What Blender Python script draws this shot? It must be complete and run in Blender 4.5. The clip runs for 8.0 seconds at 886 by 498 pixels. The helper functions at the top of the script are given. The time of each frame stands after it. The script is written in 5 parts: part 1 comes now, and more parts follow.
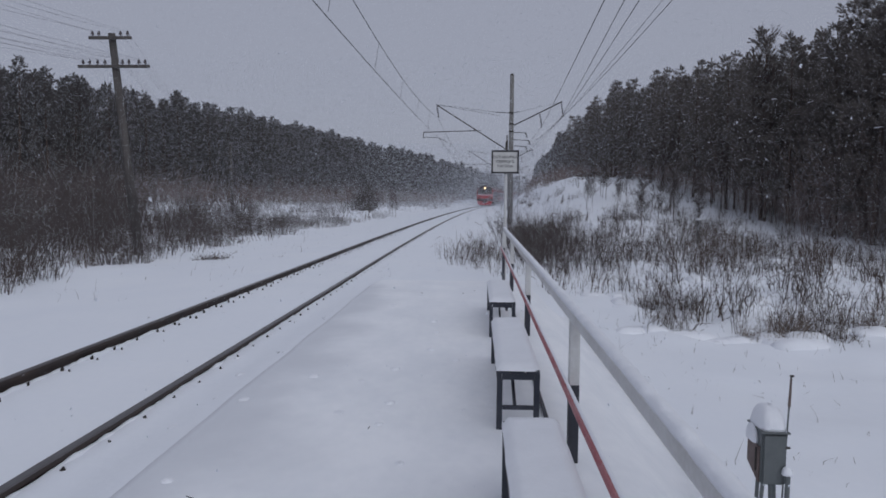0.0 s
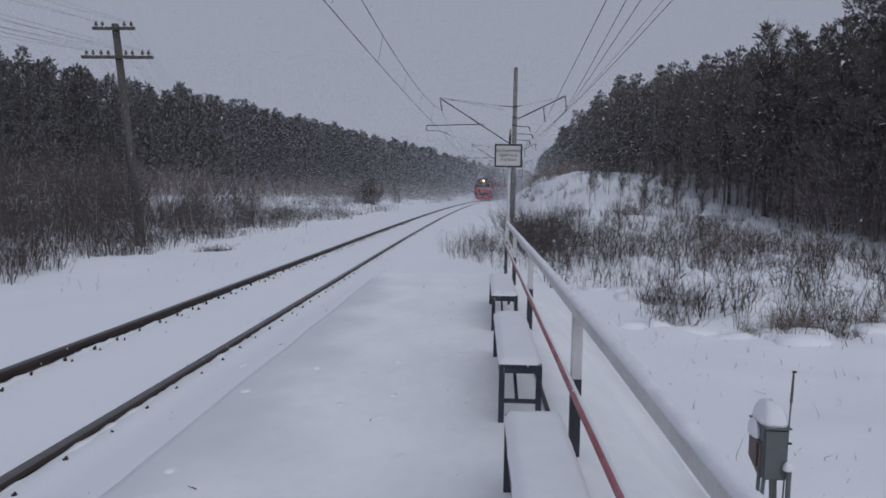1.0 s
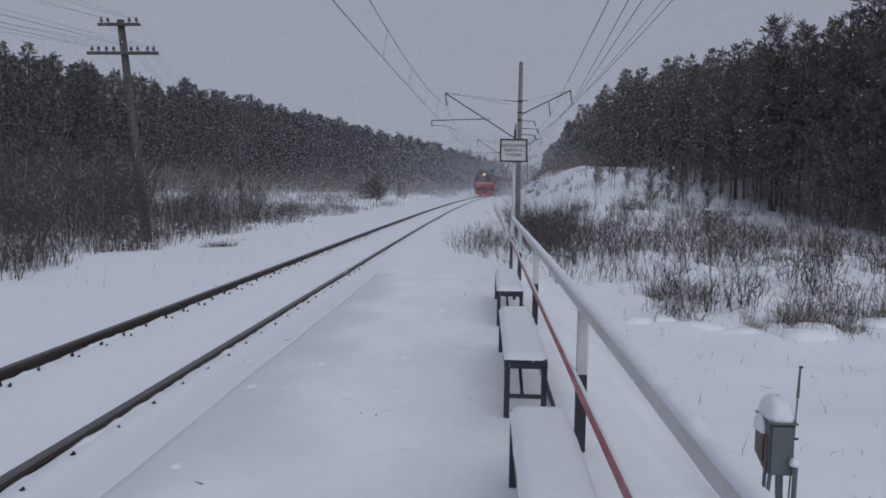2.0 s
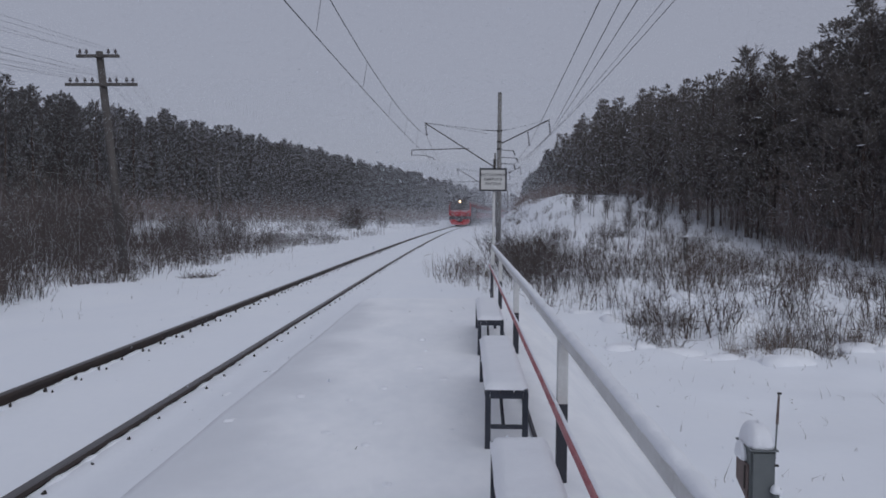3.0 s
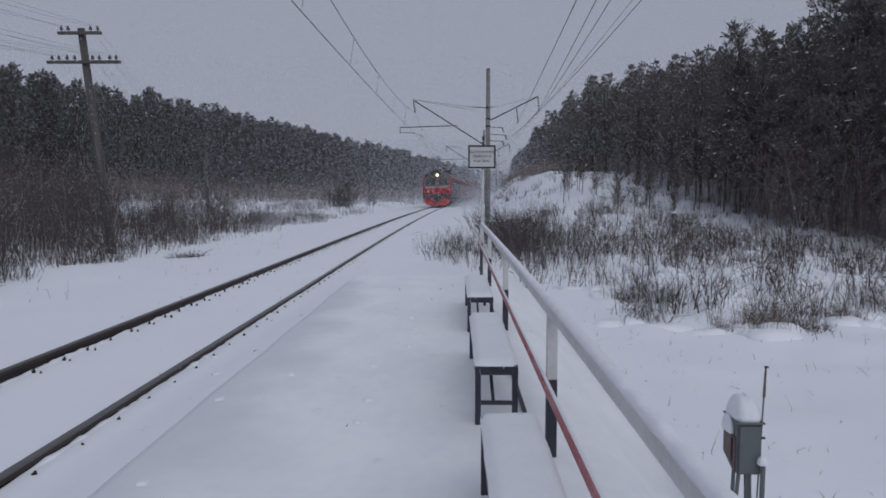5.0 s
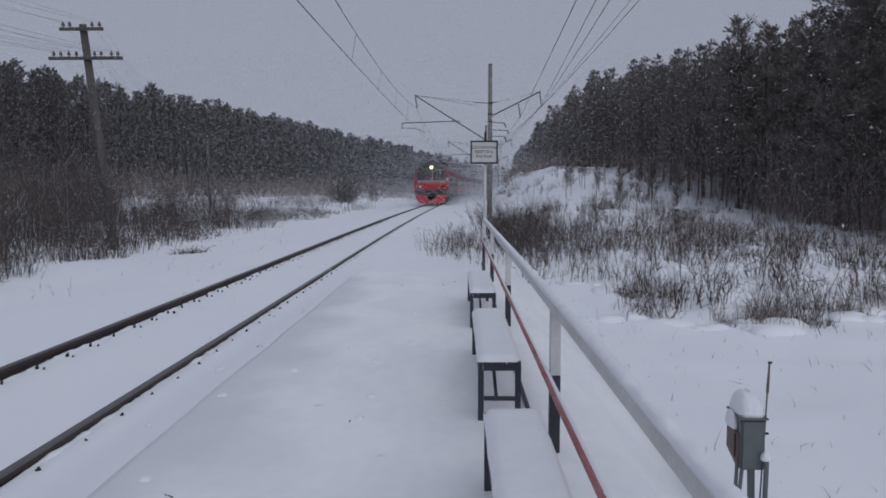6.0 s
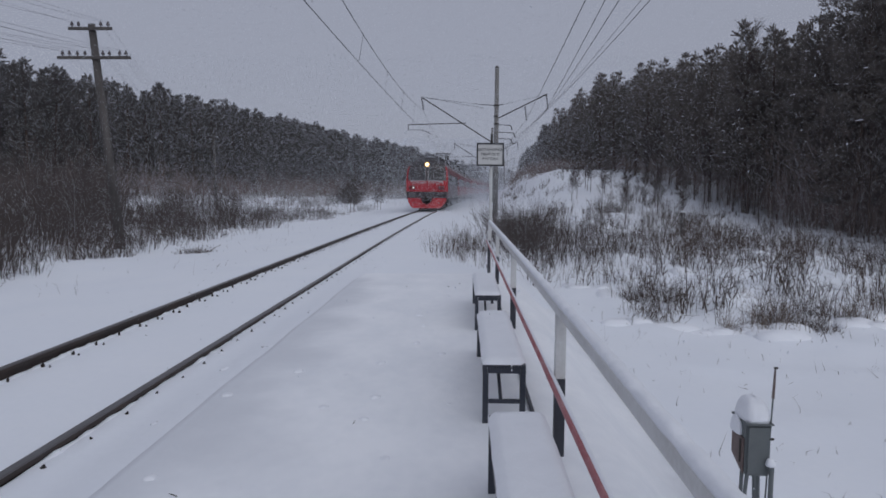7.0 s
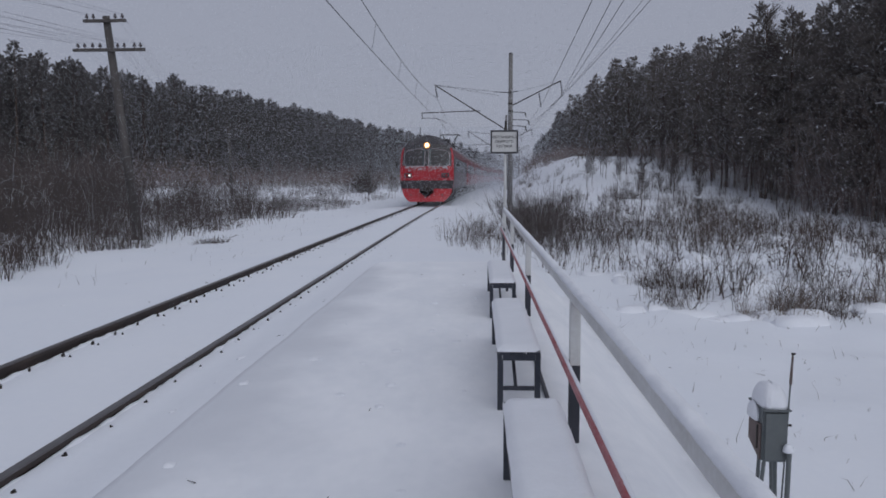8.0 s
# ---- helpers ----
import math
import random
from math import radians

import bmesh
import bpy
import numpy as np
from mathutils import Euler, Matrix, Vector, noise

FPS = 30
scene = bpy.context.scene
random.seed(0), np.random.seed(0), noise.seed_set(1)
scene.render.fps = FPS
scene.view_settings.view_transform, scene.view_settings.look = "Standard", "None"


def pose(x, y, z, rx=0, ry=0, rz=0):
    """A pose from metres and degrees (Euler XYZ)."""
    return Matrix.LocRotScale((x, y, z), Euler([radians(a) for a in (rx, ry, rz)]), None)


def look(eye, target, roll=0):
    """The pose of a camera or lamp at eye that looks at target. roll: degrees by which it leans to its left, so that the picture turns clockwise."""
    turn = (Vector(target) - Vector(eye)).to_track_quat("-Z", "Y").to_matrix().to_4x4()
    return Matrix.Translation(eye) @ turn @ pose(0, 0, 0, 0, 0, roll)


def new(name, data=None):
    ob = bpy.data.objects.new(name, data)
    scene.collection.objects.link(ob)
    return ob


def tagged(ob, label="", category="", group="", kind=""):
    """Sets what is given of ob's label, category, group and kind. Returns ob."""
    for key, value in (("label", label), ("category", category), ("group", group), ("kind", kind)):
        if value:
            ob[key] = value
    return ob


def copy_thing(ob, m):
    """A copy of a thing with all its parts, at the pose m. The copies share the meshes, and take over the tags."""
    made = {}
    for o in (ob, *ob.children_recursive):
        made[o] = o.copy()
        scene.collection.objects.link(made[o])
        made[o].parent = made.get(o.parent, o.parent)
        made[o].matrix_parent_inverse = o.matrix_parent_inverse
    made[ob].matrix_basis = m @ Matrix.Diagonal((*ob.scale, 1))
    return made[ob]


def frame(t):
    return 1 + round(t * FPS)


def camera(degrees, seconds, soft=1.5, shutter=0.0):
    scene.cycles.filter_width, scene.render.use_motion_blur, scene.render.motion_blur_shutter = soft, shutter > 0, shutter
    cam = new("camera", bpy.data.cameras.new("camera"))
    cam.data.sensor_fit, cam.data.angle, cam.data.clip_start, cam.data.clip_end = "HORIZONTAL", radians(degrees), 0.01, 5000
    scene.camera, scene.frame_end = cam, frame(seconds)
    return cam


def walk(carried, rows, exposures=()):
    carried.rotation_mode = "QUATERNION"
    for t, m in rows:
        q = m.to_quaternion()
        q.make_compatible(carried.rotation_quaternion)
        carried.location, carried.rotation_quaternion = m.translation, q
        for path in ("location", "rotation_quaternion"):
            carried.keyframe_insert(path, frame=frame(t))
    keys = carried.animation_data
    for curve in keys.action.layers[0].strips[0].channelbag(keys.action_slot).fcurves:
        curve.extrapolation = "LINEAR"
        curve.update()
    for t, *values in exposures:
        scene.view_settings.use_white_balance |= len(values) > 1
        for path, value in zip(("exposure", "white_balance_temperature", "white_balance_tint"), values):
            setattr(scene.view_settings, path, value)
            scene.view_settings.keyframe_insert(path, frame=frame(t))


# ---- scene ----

# ---- camera ----
cam = camera(63.17, 8.0, soft=1.7)
EYE = 1.67
ROWS = [  # seconds, x, y, z from the standing eye; yaw to the left, pitch up, lean to the left
    (0.0, 0.007, -0.003, 0.004, 2.763, -4.067, 0.469),
    (0.5, 0.002, 0.004, 0.001, 2.755, -4.262, 0.609),
    (1.0, 0.000, 0.000, 0.000, 2.927, -4.576, 0.900),
    (2.5, 0.002, 0.005, 0.006, 3.447, -5.026, 0.670),
    (3.0, 0.013, 0.004, 0.011, 1.869, -2.682, 0.371),
    (3.5, 0.013, -0.003, 0.016, 1.515, -2.472, -0.186),
    (4.0, 0.014, 0.017, 0.006, 1.224, -2.561, -0.146),
    (4.5, 0.015, 0.017, 0.006, 0.983, -3.605, 0.041),
    (6.0, 0.010, 0.026, 0.006, 1.184, -4.786, -0.091),
    (6.5, 0.012, 0.033, 0.004, 1.493, -4.705, 0.134),
    (7.0, 0.005, 0.027, 0.007, 1.586, -4.639, 0.402),
    (7.5, 0.012, 0.024, 0.002, 2.045, -5.038, 0.290),
    (8.0, 0.013, 0.029, 0.002, 2.785, -5.560, -0.187),
]


def held(x, y, z, yaw, pitch, lean):
    turn = Matrix.Rotation(radians(yaw), 4, "Z") @ Matrix.Rotation(radians(pitch), 4, "X") @ Matrix.Rotation(radians(-lean), 4, "Y")
    return Matrix.Translation((x, y, EYE + z)) @ turn @ Matrix.Rotation(radians(90), 4, "X")


walk(cam, [(t, held(*r)) for t, *r in ROWS])

# ---- light: a thick snow sky with the sun lost behind it ----
SUN_UP, SUN_TURN = 38.0, 150.0
world = bpy.data.worlds.new("overcast_sky")
scene.world = world
world.use_nodes = True
wn, wl = world.node_tree.nodes, world.node_tree.links
wn.clear()
sky = wn.new("ShaderNodeTexSky")
sky.sky_type, sky.sun_disc = "NISHITA", False
sky.sun_elevation, sky.sun_rotation = radians(SUN_UP), radians(SUN_TURN)
sky_dim = wn.new("ShaderNodeVectorMath")
sky_dim.operation = "SCALE"
sky_dim.inputs["Scale"].default_value = 0.05
cloud = wn.new("ShaderNodeMix")
cloud.data_type = "RGBA"
cloud.inputs[0].default_value = 0.93
cloud.inputs[7].default_value = (0.318, 0.338, 0.418, 1)
sky_out, sky_bg = wn.new("ShaderNodeOutputWorld"), wn.new("ShaderNodeBackground")
sky_bg.inputs["Strength"].default_value = 1.0
wl.new(sky.outputs[0], sky_dim.inputs[0])
wl.new(sky_dim.outputs[0], cloud.inputs[6])
wl.new(cloud.outputs[2], sky_bg.inputs[0])
wl.new(sky_bg.outputs[0], sky_out.inputs[0])
sun = new("sun", bpy.data.lights.new("sun", "SUN"))
sun.data.energy, sun.data.angle, sun.data.color = 0.92, radians(60), (0.96, 0.98, 1.0)
sun.matrix_world = look((0, 0, 60), (-8 * math.sin(radians(SUN_TURN)) , -8 * math.cos(radians(SUN_TURN)), 60 - 10 * math.tan(radians(SUN_UP))))

# ---- materials ----
def material(name, base, rough=0.6, metal=0.0, vary=0.0, other=None, scale=4.0, fine=60.0, bump=0.0, bump_scale=30.0, emit=None, power=0.0, island=0.0, island_other=None, per_object=0.0, stretch=None, coat=0.0):
    """A surface whose colour drifts between base and other at two sizes, with relief."""
    m = bpy.data.materials.new(name)
    m.use_nodes = True
    n, l = m.node_tree.nodes, m.node_tree.links
    b = n["Principled BSDF"]
    b.inputs["Base Color"].default_value = (*base, 1)
    b.inputs["Roughness"].default_value, b.inputs["Metallic"].default_value = rough, metal
    b.inputs["Coat Weight"].default_value = coat
    where = n.new("ShaderNodeTexCoord").outputs["Object"]
    if stretch:
        mp = n.new("ShaderNodeMapping")
        mp.inputs["Scale"].default_value = stretch
        l.new(where, mp.inputs["Vector"])
        where = mp.outputs[0]
    colour = None
    if vary and other:
        big, small = n.new("ShaderNodeTexNoise"), n.new("ShaderNodeTexNoise")
        big.inputs["Scale"].default_value, small.inputs["Scale"].default_value = scale, fine
        big.inputs["Detail"].default_value, small.inputs["Detail"].default_value = 5, 3
        l.new(where, big.inputs["Vector"])
        l.new(where, small.inputs["Vector"])
        add = n.new("ShaderNodeMath")
        add.operation = "MULTIPLY_ADD"
        add.inputs[1].default_value = 0.45
        l.new(small.outputs[0], add.inputs[0])
        l.new(big.outputs[0], add.inputs[2])
        ramp = n.new("ShaderNodeMapRange")
        ramp.inputs[1].default_value, ramp.inputs[2].default_value = 0.52, 0.95
        ramp.inputs[4].default_value = vary
        l.new(add.outputs[0], ramp.inputs[0])
        mix = n.new("ShaderNodeMix")
        mix.data_type = "RGBA"
        mix.inputs[6].default_value, mix.inputs[7].default_value = (*base, 1), (*other, 1)
        l.new(ramp.outputs[0], mix.inputs[0])
        colour = mix.outputs[2]
    if island and island_other:
        geo = n.new("ShaderNodeNewGeometry")
        step = n.new("ShaderNodeMath")
        step.operation = "LESS_THAN"
        step.inputs[1].default_value = island
        l.new(geo.outputs["Random Per Island"], step.inputs[0])
        mix = n.new("ShaderNodeMix")
        mix.data_type = "RGBA"
        mix.inputs[6].default_value, mix.inputs[7].default_value = (*base, 1), (*island_other, 1)
        if colour:
            l.new(colour, mix.inputs[6])
        l.new(step.outputs[0], mix.inputs[0])
        colour = mix.outputs[2]
    if per_object:
        info = n.new("ShaderNodeObjectInfo")
        rng = n.new("ShaderNodeMapRange")
        rng.inputs[3].default_value, rng.inputs[4].default_value = 1 - per_object, 1 + per_object
        l.new(info.outputs["Random"], rng.inputs[0])
        hsv = n.new("ShaderNodeHueSaturation")
        hsv.inputs["Color"].default_value = (*base, 1)
        if colour:
            l.new(colour, hsv.inputs["Color"])
        l.new(rng.outputs[0], hsv.inputs["Value"])
        colour = hsv.outputs[0]
    if colour:
        l.new(colour, b.inputs["Base Color"])
    if bump:
        nz, bp = n.new("ShaderNodeTexNoise"), n.new("ShaderNodeBump")
        nz.inputs["Scale"].default_value, nz.inputs["Detail"].default_value = bump_scale, 6
        bp.inputs["Strength"].default_value, bp.inputs["Distance"].default_value = bump, 0.02
        l.new(where, nz.inputs["Vector"])
        l.new(nz.outputs[0], bp.inputs["Height"])
        l.new(bp.outputs[0], b.inputs["Normal"])
    if emit:
        b.inputs["Emission Color"].default_value, b.inputs["Emission Strength"].default_value = (*emit, 1), power
    return m


SNOW = material("fresh_snow", (0.80, 0.83, 0.89), 0.7, vary=0.5, other=(0.86, 0.88, 0.92), scale=0.5, fine=9, bump=0.35, bump_scale=7)
PACKED = material("packed_snow", (0.90, 0.915, 0.95), 0.65, vary=0.9, other=(0.79, 0.815, 0.865), scale=1.5, fine=9, bump=0.35, bump_scale=11, stretch=(1.1, 0.7, 1))
SOFT_SNOW = material("settled_snow", (0.82, 0.84, 0.89), 0.7, vary=0.5, other=(0.74, 0.76, 0.81), scale=6, fine=40, bump=0.3, bump_scale=40)
RAIL_STEEL = material("rail_steel", (0.030, 0.023, 0.022), 0.65, 0.2, vary=0.7, other=(0.070, 0.045, 0.034), scale=3, fine=40, bump=0.1)
RAIL_HEAD = material("worn_rail_head", (0.16, 0.155, 0.16), 0.38, 0.55, vary=0.8, other=(0.07, 0.055, 0.05), scale=2, fine=30, stretch=(1, 0.3, 1))
IRON = material("dark_iron", (0.03, 0.028, 0.028), 0.7, 0.3, vary=0.5, other=(0.06, 0.04, 0.03), scale=5)
WHITE_PAINT = material("white_paint", (0.62, 0.625, 0.63), 0.5, vary=0.7, other=(0.44, 0.43, 0.42), scale=4, fine=45, bump=0.08)
BLACK_PAINT = material("black_paint", (0.022, 0.024, 0.034), 0.5, vary=0.6, other=(0.05, 0.05, 0.065), scale=6, bump=0.05)
RED_PAINT = material("red_paint", (0.33, 0.045, 0.06), 0.5, vary=0.9, other=(0.46, 0.24, 0.25), scale=14, fine=90, bump=0.15, stretch=(1, 0.35, 1))
BENCH_PAINT = material("blue_black_bench_paint", (0.020, 0.024, 0.038), 0.45, vary=0.6, other=(0.05, 0.055, 0.07), scale=7, bump=0.05)
CONCRETE = material("weathered_concrete", (0.15, 0.145, 0.145), 0.85, vary=0.8, other=(0.24, 0.235, 0.23), scale=1.2, fine=25, bump=0.2)
OLD_WOOD = material("tarred_wood", (0.062, 0.056, 0.055), 0.85, vary=0.8, other=(0.11, 0.10, 0.095), scale=2, fine=30, bump=0.3, stretch=(3, 3, 0.4))
WIRE = material("wire_metal", (0.05, 0.05, 0.055), 0.5, 0.5)
PORCELAIN = material("insulator_glass", (0.04, 0.03, 0.04), 0.25)
BOX_GREY = material("grey_cabinet_paint", (0.10, 0.115, 0.12), 0.55, vary=0.5, other=(0.15, 0.16, 0.165), scale=8, bump=0.05)
BOX_RUST = material("rusty_cabinet_side", (0.10, 0.07, 0.065), 0.7, vary=0.8, other=(0.17, 0.13, 0.12), scale=10)
SIGN_WHITE = material("sign_enamel", (0.56, 0.56, 0.55), 0.4, vary=0.6, other=(0.44, 0.43, 0.42), scale=6)
INK = material("sign_black", (0.015, 0.015, 0.02), 0.5)
INK_FADED = material("faded_lettering", (0.035, 0.035, 0.04), 0.6)


def icy_strip(m, x0, x1, colour, y_end):
    """Wind-scoured greyer snow in a long strip, fading out towards x1 with a ragged border."""
    n, l = m.node_tree.nodes, m.node_tree.links
    b = n["Principled BSDF"]
    old = b.inputs["Base Color"].links[0].from_socket
    at, xyz, nz = n.new("ShaderNodeTexCoord"), n.new("ShaderNodeSeparateXYZ"), n.new("ShaderNodeTexNoise")
    nz.inputs["Scale"].default_value, nz.inputs["Detail"].default_value = 1.1, 7
    l.new(at.outputs["Object"], xyz.inputs[0])
    l.new(at.outputs["Object"], nz.inputs["Vector"])
    wob = n.new("ShaderNodeMath")
    wob.operation = "MULTIPLY_ADD"
    wob.inputs[1].default_value = 1.5
    l.new(nz.outputs[0], wob.inputs[0])
    l.new(xyz.outputs[0], wob.inputs[2])
    far = n.new("ShaderNodeMapRange")
    far.inputs[1].default_value, far.inputs[2].default_value, far.inputs[3].default_value, far.inputs[4].default_value = x0 + 0.75, x1 + 0.75, 1.0, 0.0
    far.interpolation_type = "SMOOTHSTEP"
    l.new(wob.outputs[0], far.inputs[0])
    near = n.new("ShaderNodeMapRange")
    near.inputs[1].default_value, near.inputs[2].default_value = x0 + 0.02, x0 + 0.20
    rim = n.new("ShaderNodeMath")
    rim.operation = "MULTIPLY_ADD"
    rim.inputs[1].default_value = 0.22
    l.new(nz.outputs[0], rim.inputs[0])
    l.new(xyz.outputs[0], rim.inputs[2])
    l.new(rim.outputs[0], near.inputs[0])
    end = n.new("ShaderNodeMapRange")
    end.inputs[1].default_value, end.inputs[2].default_value, end.inputs[3].default_value, end.inputs[4].default_value = y_end - 0.3, y_end + 0.5, 1.0, 0.0
    l.new(xyz.outputs[1], end.inputs[0])
    both = n.new("ShaderNodeMath")
    both.operation = "MULTIPLY"
    l.new(far.outputs[0], both.inputs[0])
    l.new(near.outputs[0], both.inputs[1])
    all_three = n.new("ShaderNodeMath")
    all_three.operation = "MULTIPLY"
    l.new(both.outputs[0], all_three.inputs[0])
    l.new(end.outputs[0], all_three.inputs[1])
    mix = n.new("ShaderNodeMix")
    mix.data_type = "RGBA"
    mix.inputs[7].default_value = (*colour, 1)
    l.new(all_three.outputs[0], mix.inputs[0])
    l.new(old, mix.inputs[6])
    l.new(mix.outputs[2], b.inputs["Base Color"])


icy_strip(PACKED, -1.90, -0.95, (0.67, 0.69, 0.74), 12.4)


# ---- helpers of this scene ----
def part(name, bm, mat, parent=None, label="", smooth=False):
    me = bpy.data.meshes.new(name)
    bm.to_mesh(me)
    bm.free()
    for mm in mat if isinstance(mat, (list, tuple)) else (mat,):
        me.materials.append(mm)
    if smooth:
        me.polygons.foreach_set("use_smooth", [True] * len(me.polygons))
    ob = new(name, me)
    ob.parent = parent
    return tagged(ob, label)


def mesh_part(name, verts, faces, mat, parent=None, label="", smooth=False):
    me = bpy.data.meshes.new(name)
    me.from_pydata(verts, [], faces)
    for mm in mat if isinstance(mat, (list, tuple)) else (mat,):
        me.materials.append(mm)
    if smooth:
        me.polygons.foreach_set("use_smooth", [True] * len(me.polygons))
    ob = new(name, me)
    ob.parent = parent
    return tagged(ob, label)


def thing(name, label, category, m=None, group="", kind=""):
    ob = new(name)
    ob.empty_display_size = 0.2
    if m is not None:
        ob.matrix_world = m
    return tagged(ob, label, category, group, kind)


def box(bm, x, y, z, sx, sy, sz, bevel=0.0, turn=None):
    m = Matrix.Translation((x, y, z)) @ (turn or Matrix()) @ Matrix.Diagonal((sx, sy, sz, 1))
    made = bmesh.ops.create_cube(bm, size=1, matrix=m)["verts"]
    if bevel:
        edges = list({e for v in made for e in v.link_edges})
        bmesh.ops.bevel(bm, geom=edges, offset=bevel, segments=2, affect="EDGES", profile=0.6)
    return bm


def rod(bm, a, b, r, r2=None, n=10):
    a, b = Vector(a), Vector(b)
    d = b - a
    m = Matrix.Translation((a + b) / 2) @ d.to_track_quat("Z", "Y").to_matrix().to_4x4()
    bmesh.ops.create_cone(bm, cap_ends=True, segments=n, radius1=r, radius2=r if r2 is None else r2, depth=d.length, matrix=m)
    return bm


def tube(points, r, n=6):
    """A bent pipe through the points, as vertices and faces."""
    pts = [Vector(p) for p in points]
    verts, faces = [], []
    for i, p in enumerate(pts):
        d = (pts[min(i + 1, len(pts) - 1)] - pts[max(i - 1, 0)]).normalized()
        side = d.cross(Vector((0, 0, 1)))
        side = side.normalized() if side.length > 1e-4 else Vector((1, 0, 0))
        up = side.cross(d)
        for k in range(n):
            a = 2 * math.pi * k / n
            verts.append(p + side * (r * math.cos(a)) + up * (r * math.sin(a)))
    for i in range(len(pts) - 1):
        for k in range(n):
            faces.append((i * n + k, i * n + (k + 1) % n, (i + 1) * n + (k + 1) % n, (i + 1) * n + k))
    faces += [tuple(range(n - 1, -1, -1)), tuple((len(pts) - 1) * n + k for k in range(n))]
    return verts, faces


def sweep(profile, path):
    """A closed profile (sideways, up) carried along the path of (x, y, z)."""
    n = len(profile)
    pts = [Vector(p) for p in path]
    verts, faces = [], []
    for i, p in enumerate(pts):
        d = (pts[min(i + 1, len(pts) - 1)] - pts[max(i - 1, 0)]).normalized()
        side = d.cross(Vector((0, 0, 1))).normalized()
        for u, v in profile:
            verts.append(p + side * u + Vector((0, 0, v)))
    for i in range(len(pts) - 1):
        for k in range(n):
            faces.append((i * n + k, (i + 1) * n + k, (i + 1) * n + (k + 1) % n, i * n + (k + 1) % n))
    faces += [tuple(range(n)), tuple((len(pts) - 1) * n + k for k in range(n - 1, -1, -1))]
    return verts, faces


def smooth(a, b, v):
    v = min(1.0, max(0.0, (v - a) / (b - a)))
    return v * v * (3 - 2 * v)


# ---- plan: y runs along the straight track, z = 0 is the top of the rails ----
AXIS, BEND, RADIUS = -3.49, 17.5, 1896.0
DECK, EDGE, DECK_END = 0.15, -1.83, 12.4


def bend(y):
    return (y - BEND) ** 2 / (2 * RADIUS) if y > BEND else 0.0


def on_track(y, off=0.0, z=0.0):
    a = (y - BEND) / RADIUS if y > BEND else 0.0
    return Vector((AXIS + bend(y) + off * math.cos(a), y - off * math.sin(a), z))


def ground_height(x, y):
    yb = min(y, 700)
    u = x - AXIS - bend(yb)
    if u < 0:
        z = -0.115 - 0.06 * smooth(-0.9, -2.2, u) - 0.22 * smooth(-2.0, -5.5, u)
        z += 0.35 * smooth(-8.0, -11.5, u) * smooth(45, 65, y) + 0.9 * smooth(-14, -40, u)
    else:
        z = -0.115 + 0.068 * smooth(0.74, 0.86, u) * (1 - smooth(2.0, 4.0, u))
        z -= 0.55 * smooth(3.6, 5.6, u) * (1 - 0.75 * smooth(11, 40, y) * (1 - smooth(7, 9, u)))
        z += 0.145 * smooth(1.0, 1.70, u) * (1 - smooth(1.72, 1.9, u)) * (1 - smooth(10, 18, y)) * smooth(-22, -14, y)
        hill = 4.3 * smooth(28, 84, y) + 0.9 * smooth(90, 160, y)
        z += hill * smooth(5.6, 14.0, u + 0.02 * max(0, y - 40))
        z += 0.45 * smooth(7, 10, u) * smooth(12, 18, y) - 0.5 * smooth(12, 18, u) * (1 - smooth(40, 70, y))
    rough = smooth(2.6, 4.2, abs(u)) * (0.3 + 0.7 * smooth(5.0, 8.0, abs(u)))
    z += rough * (0.16 * noise.noise((x * 0.35, y * 0.35, 0)) + 0.07 * noise.noise((x * 1.3, y * 1.3, 4)))
    if u > 5.5 and y > 11:
        z += 0.34 * smooth(5.5, 7.5, u) * smooth(11, 14, y) * max(0, noise.noise((x * 1.1, y * 0.8, 21))) * (1 - smooth(45, 60, y))
    if abs(u) < 4:
        z += 0.010 * noise.noise((x * 1.6, y * 0.9, 9)) + 0.008 * noise.noise((x * 5, y * 3, 2))
    return z


def steps(stops):
    """Stations from (place, step) pairs, each step holding up to the next place."""
    out = []
    for (a, s), (b, _) in zip(stops, stops[1:]):
        k = max(1, round((b - a) / s))
        out += [a + (b - a) * i / k for i in range(k)]
    return out + [stops[-1][0]]


def build_ground():
    xs = steps([(-2600, 600), (-200, 30), (-60, 4), (-24, 0.8), (-9, 0.3), (-5, 0.14), (-2.2, 0.07), (-1.5, 0.25), (9, 0.3), (22, 1.2), (60, 10), (200, 600), (2600, 1)])
    ys = steps([(-1200, 300), (-60, 10), (-6, 0.6), (0, 0.25), (22, 0.5), (70, 1.5), (180, 8), (420, 60), (1200, 700), (3300, 1)])
    verts = [(x + (bend(min(y, 420)) if abs(x) < 60 else 0), y, ground_height(x + (bend(min(y, 420)) if abs(x) < 60 else 0), y)) for y in ys for x in xs]
    w = len(xs)
    faces = [(j * w + i, j * w + i + 1, (j + 1) * w + i + 1, (j + 1) * w + i) for j in range(len(ys) - 1) for i in range(w - 1)]
    tagged(mesh_part("ground", verts, faces, SNOW, smooth=True), "snow-covered ground beside the railway line", "ground", kind="structure")


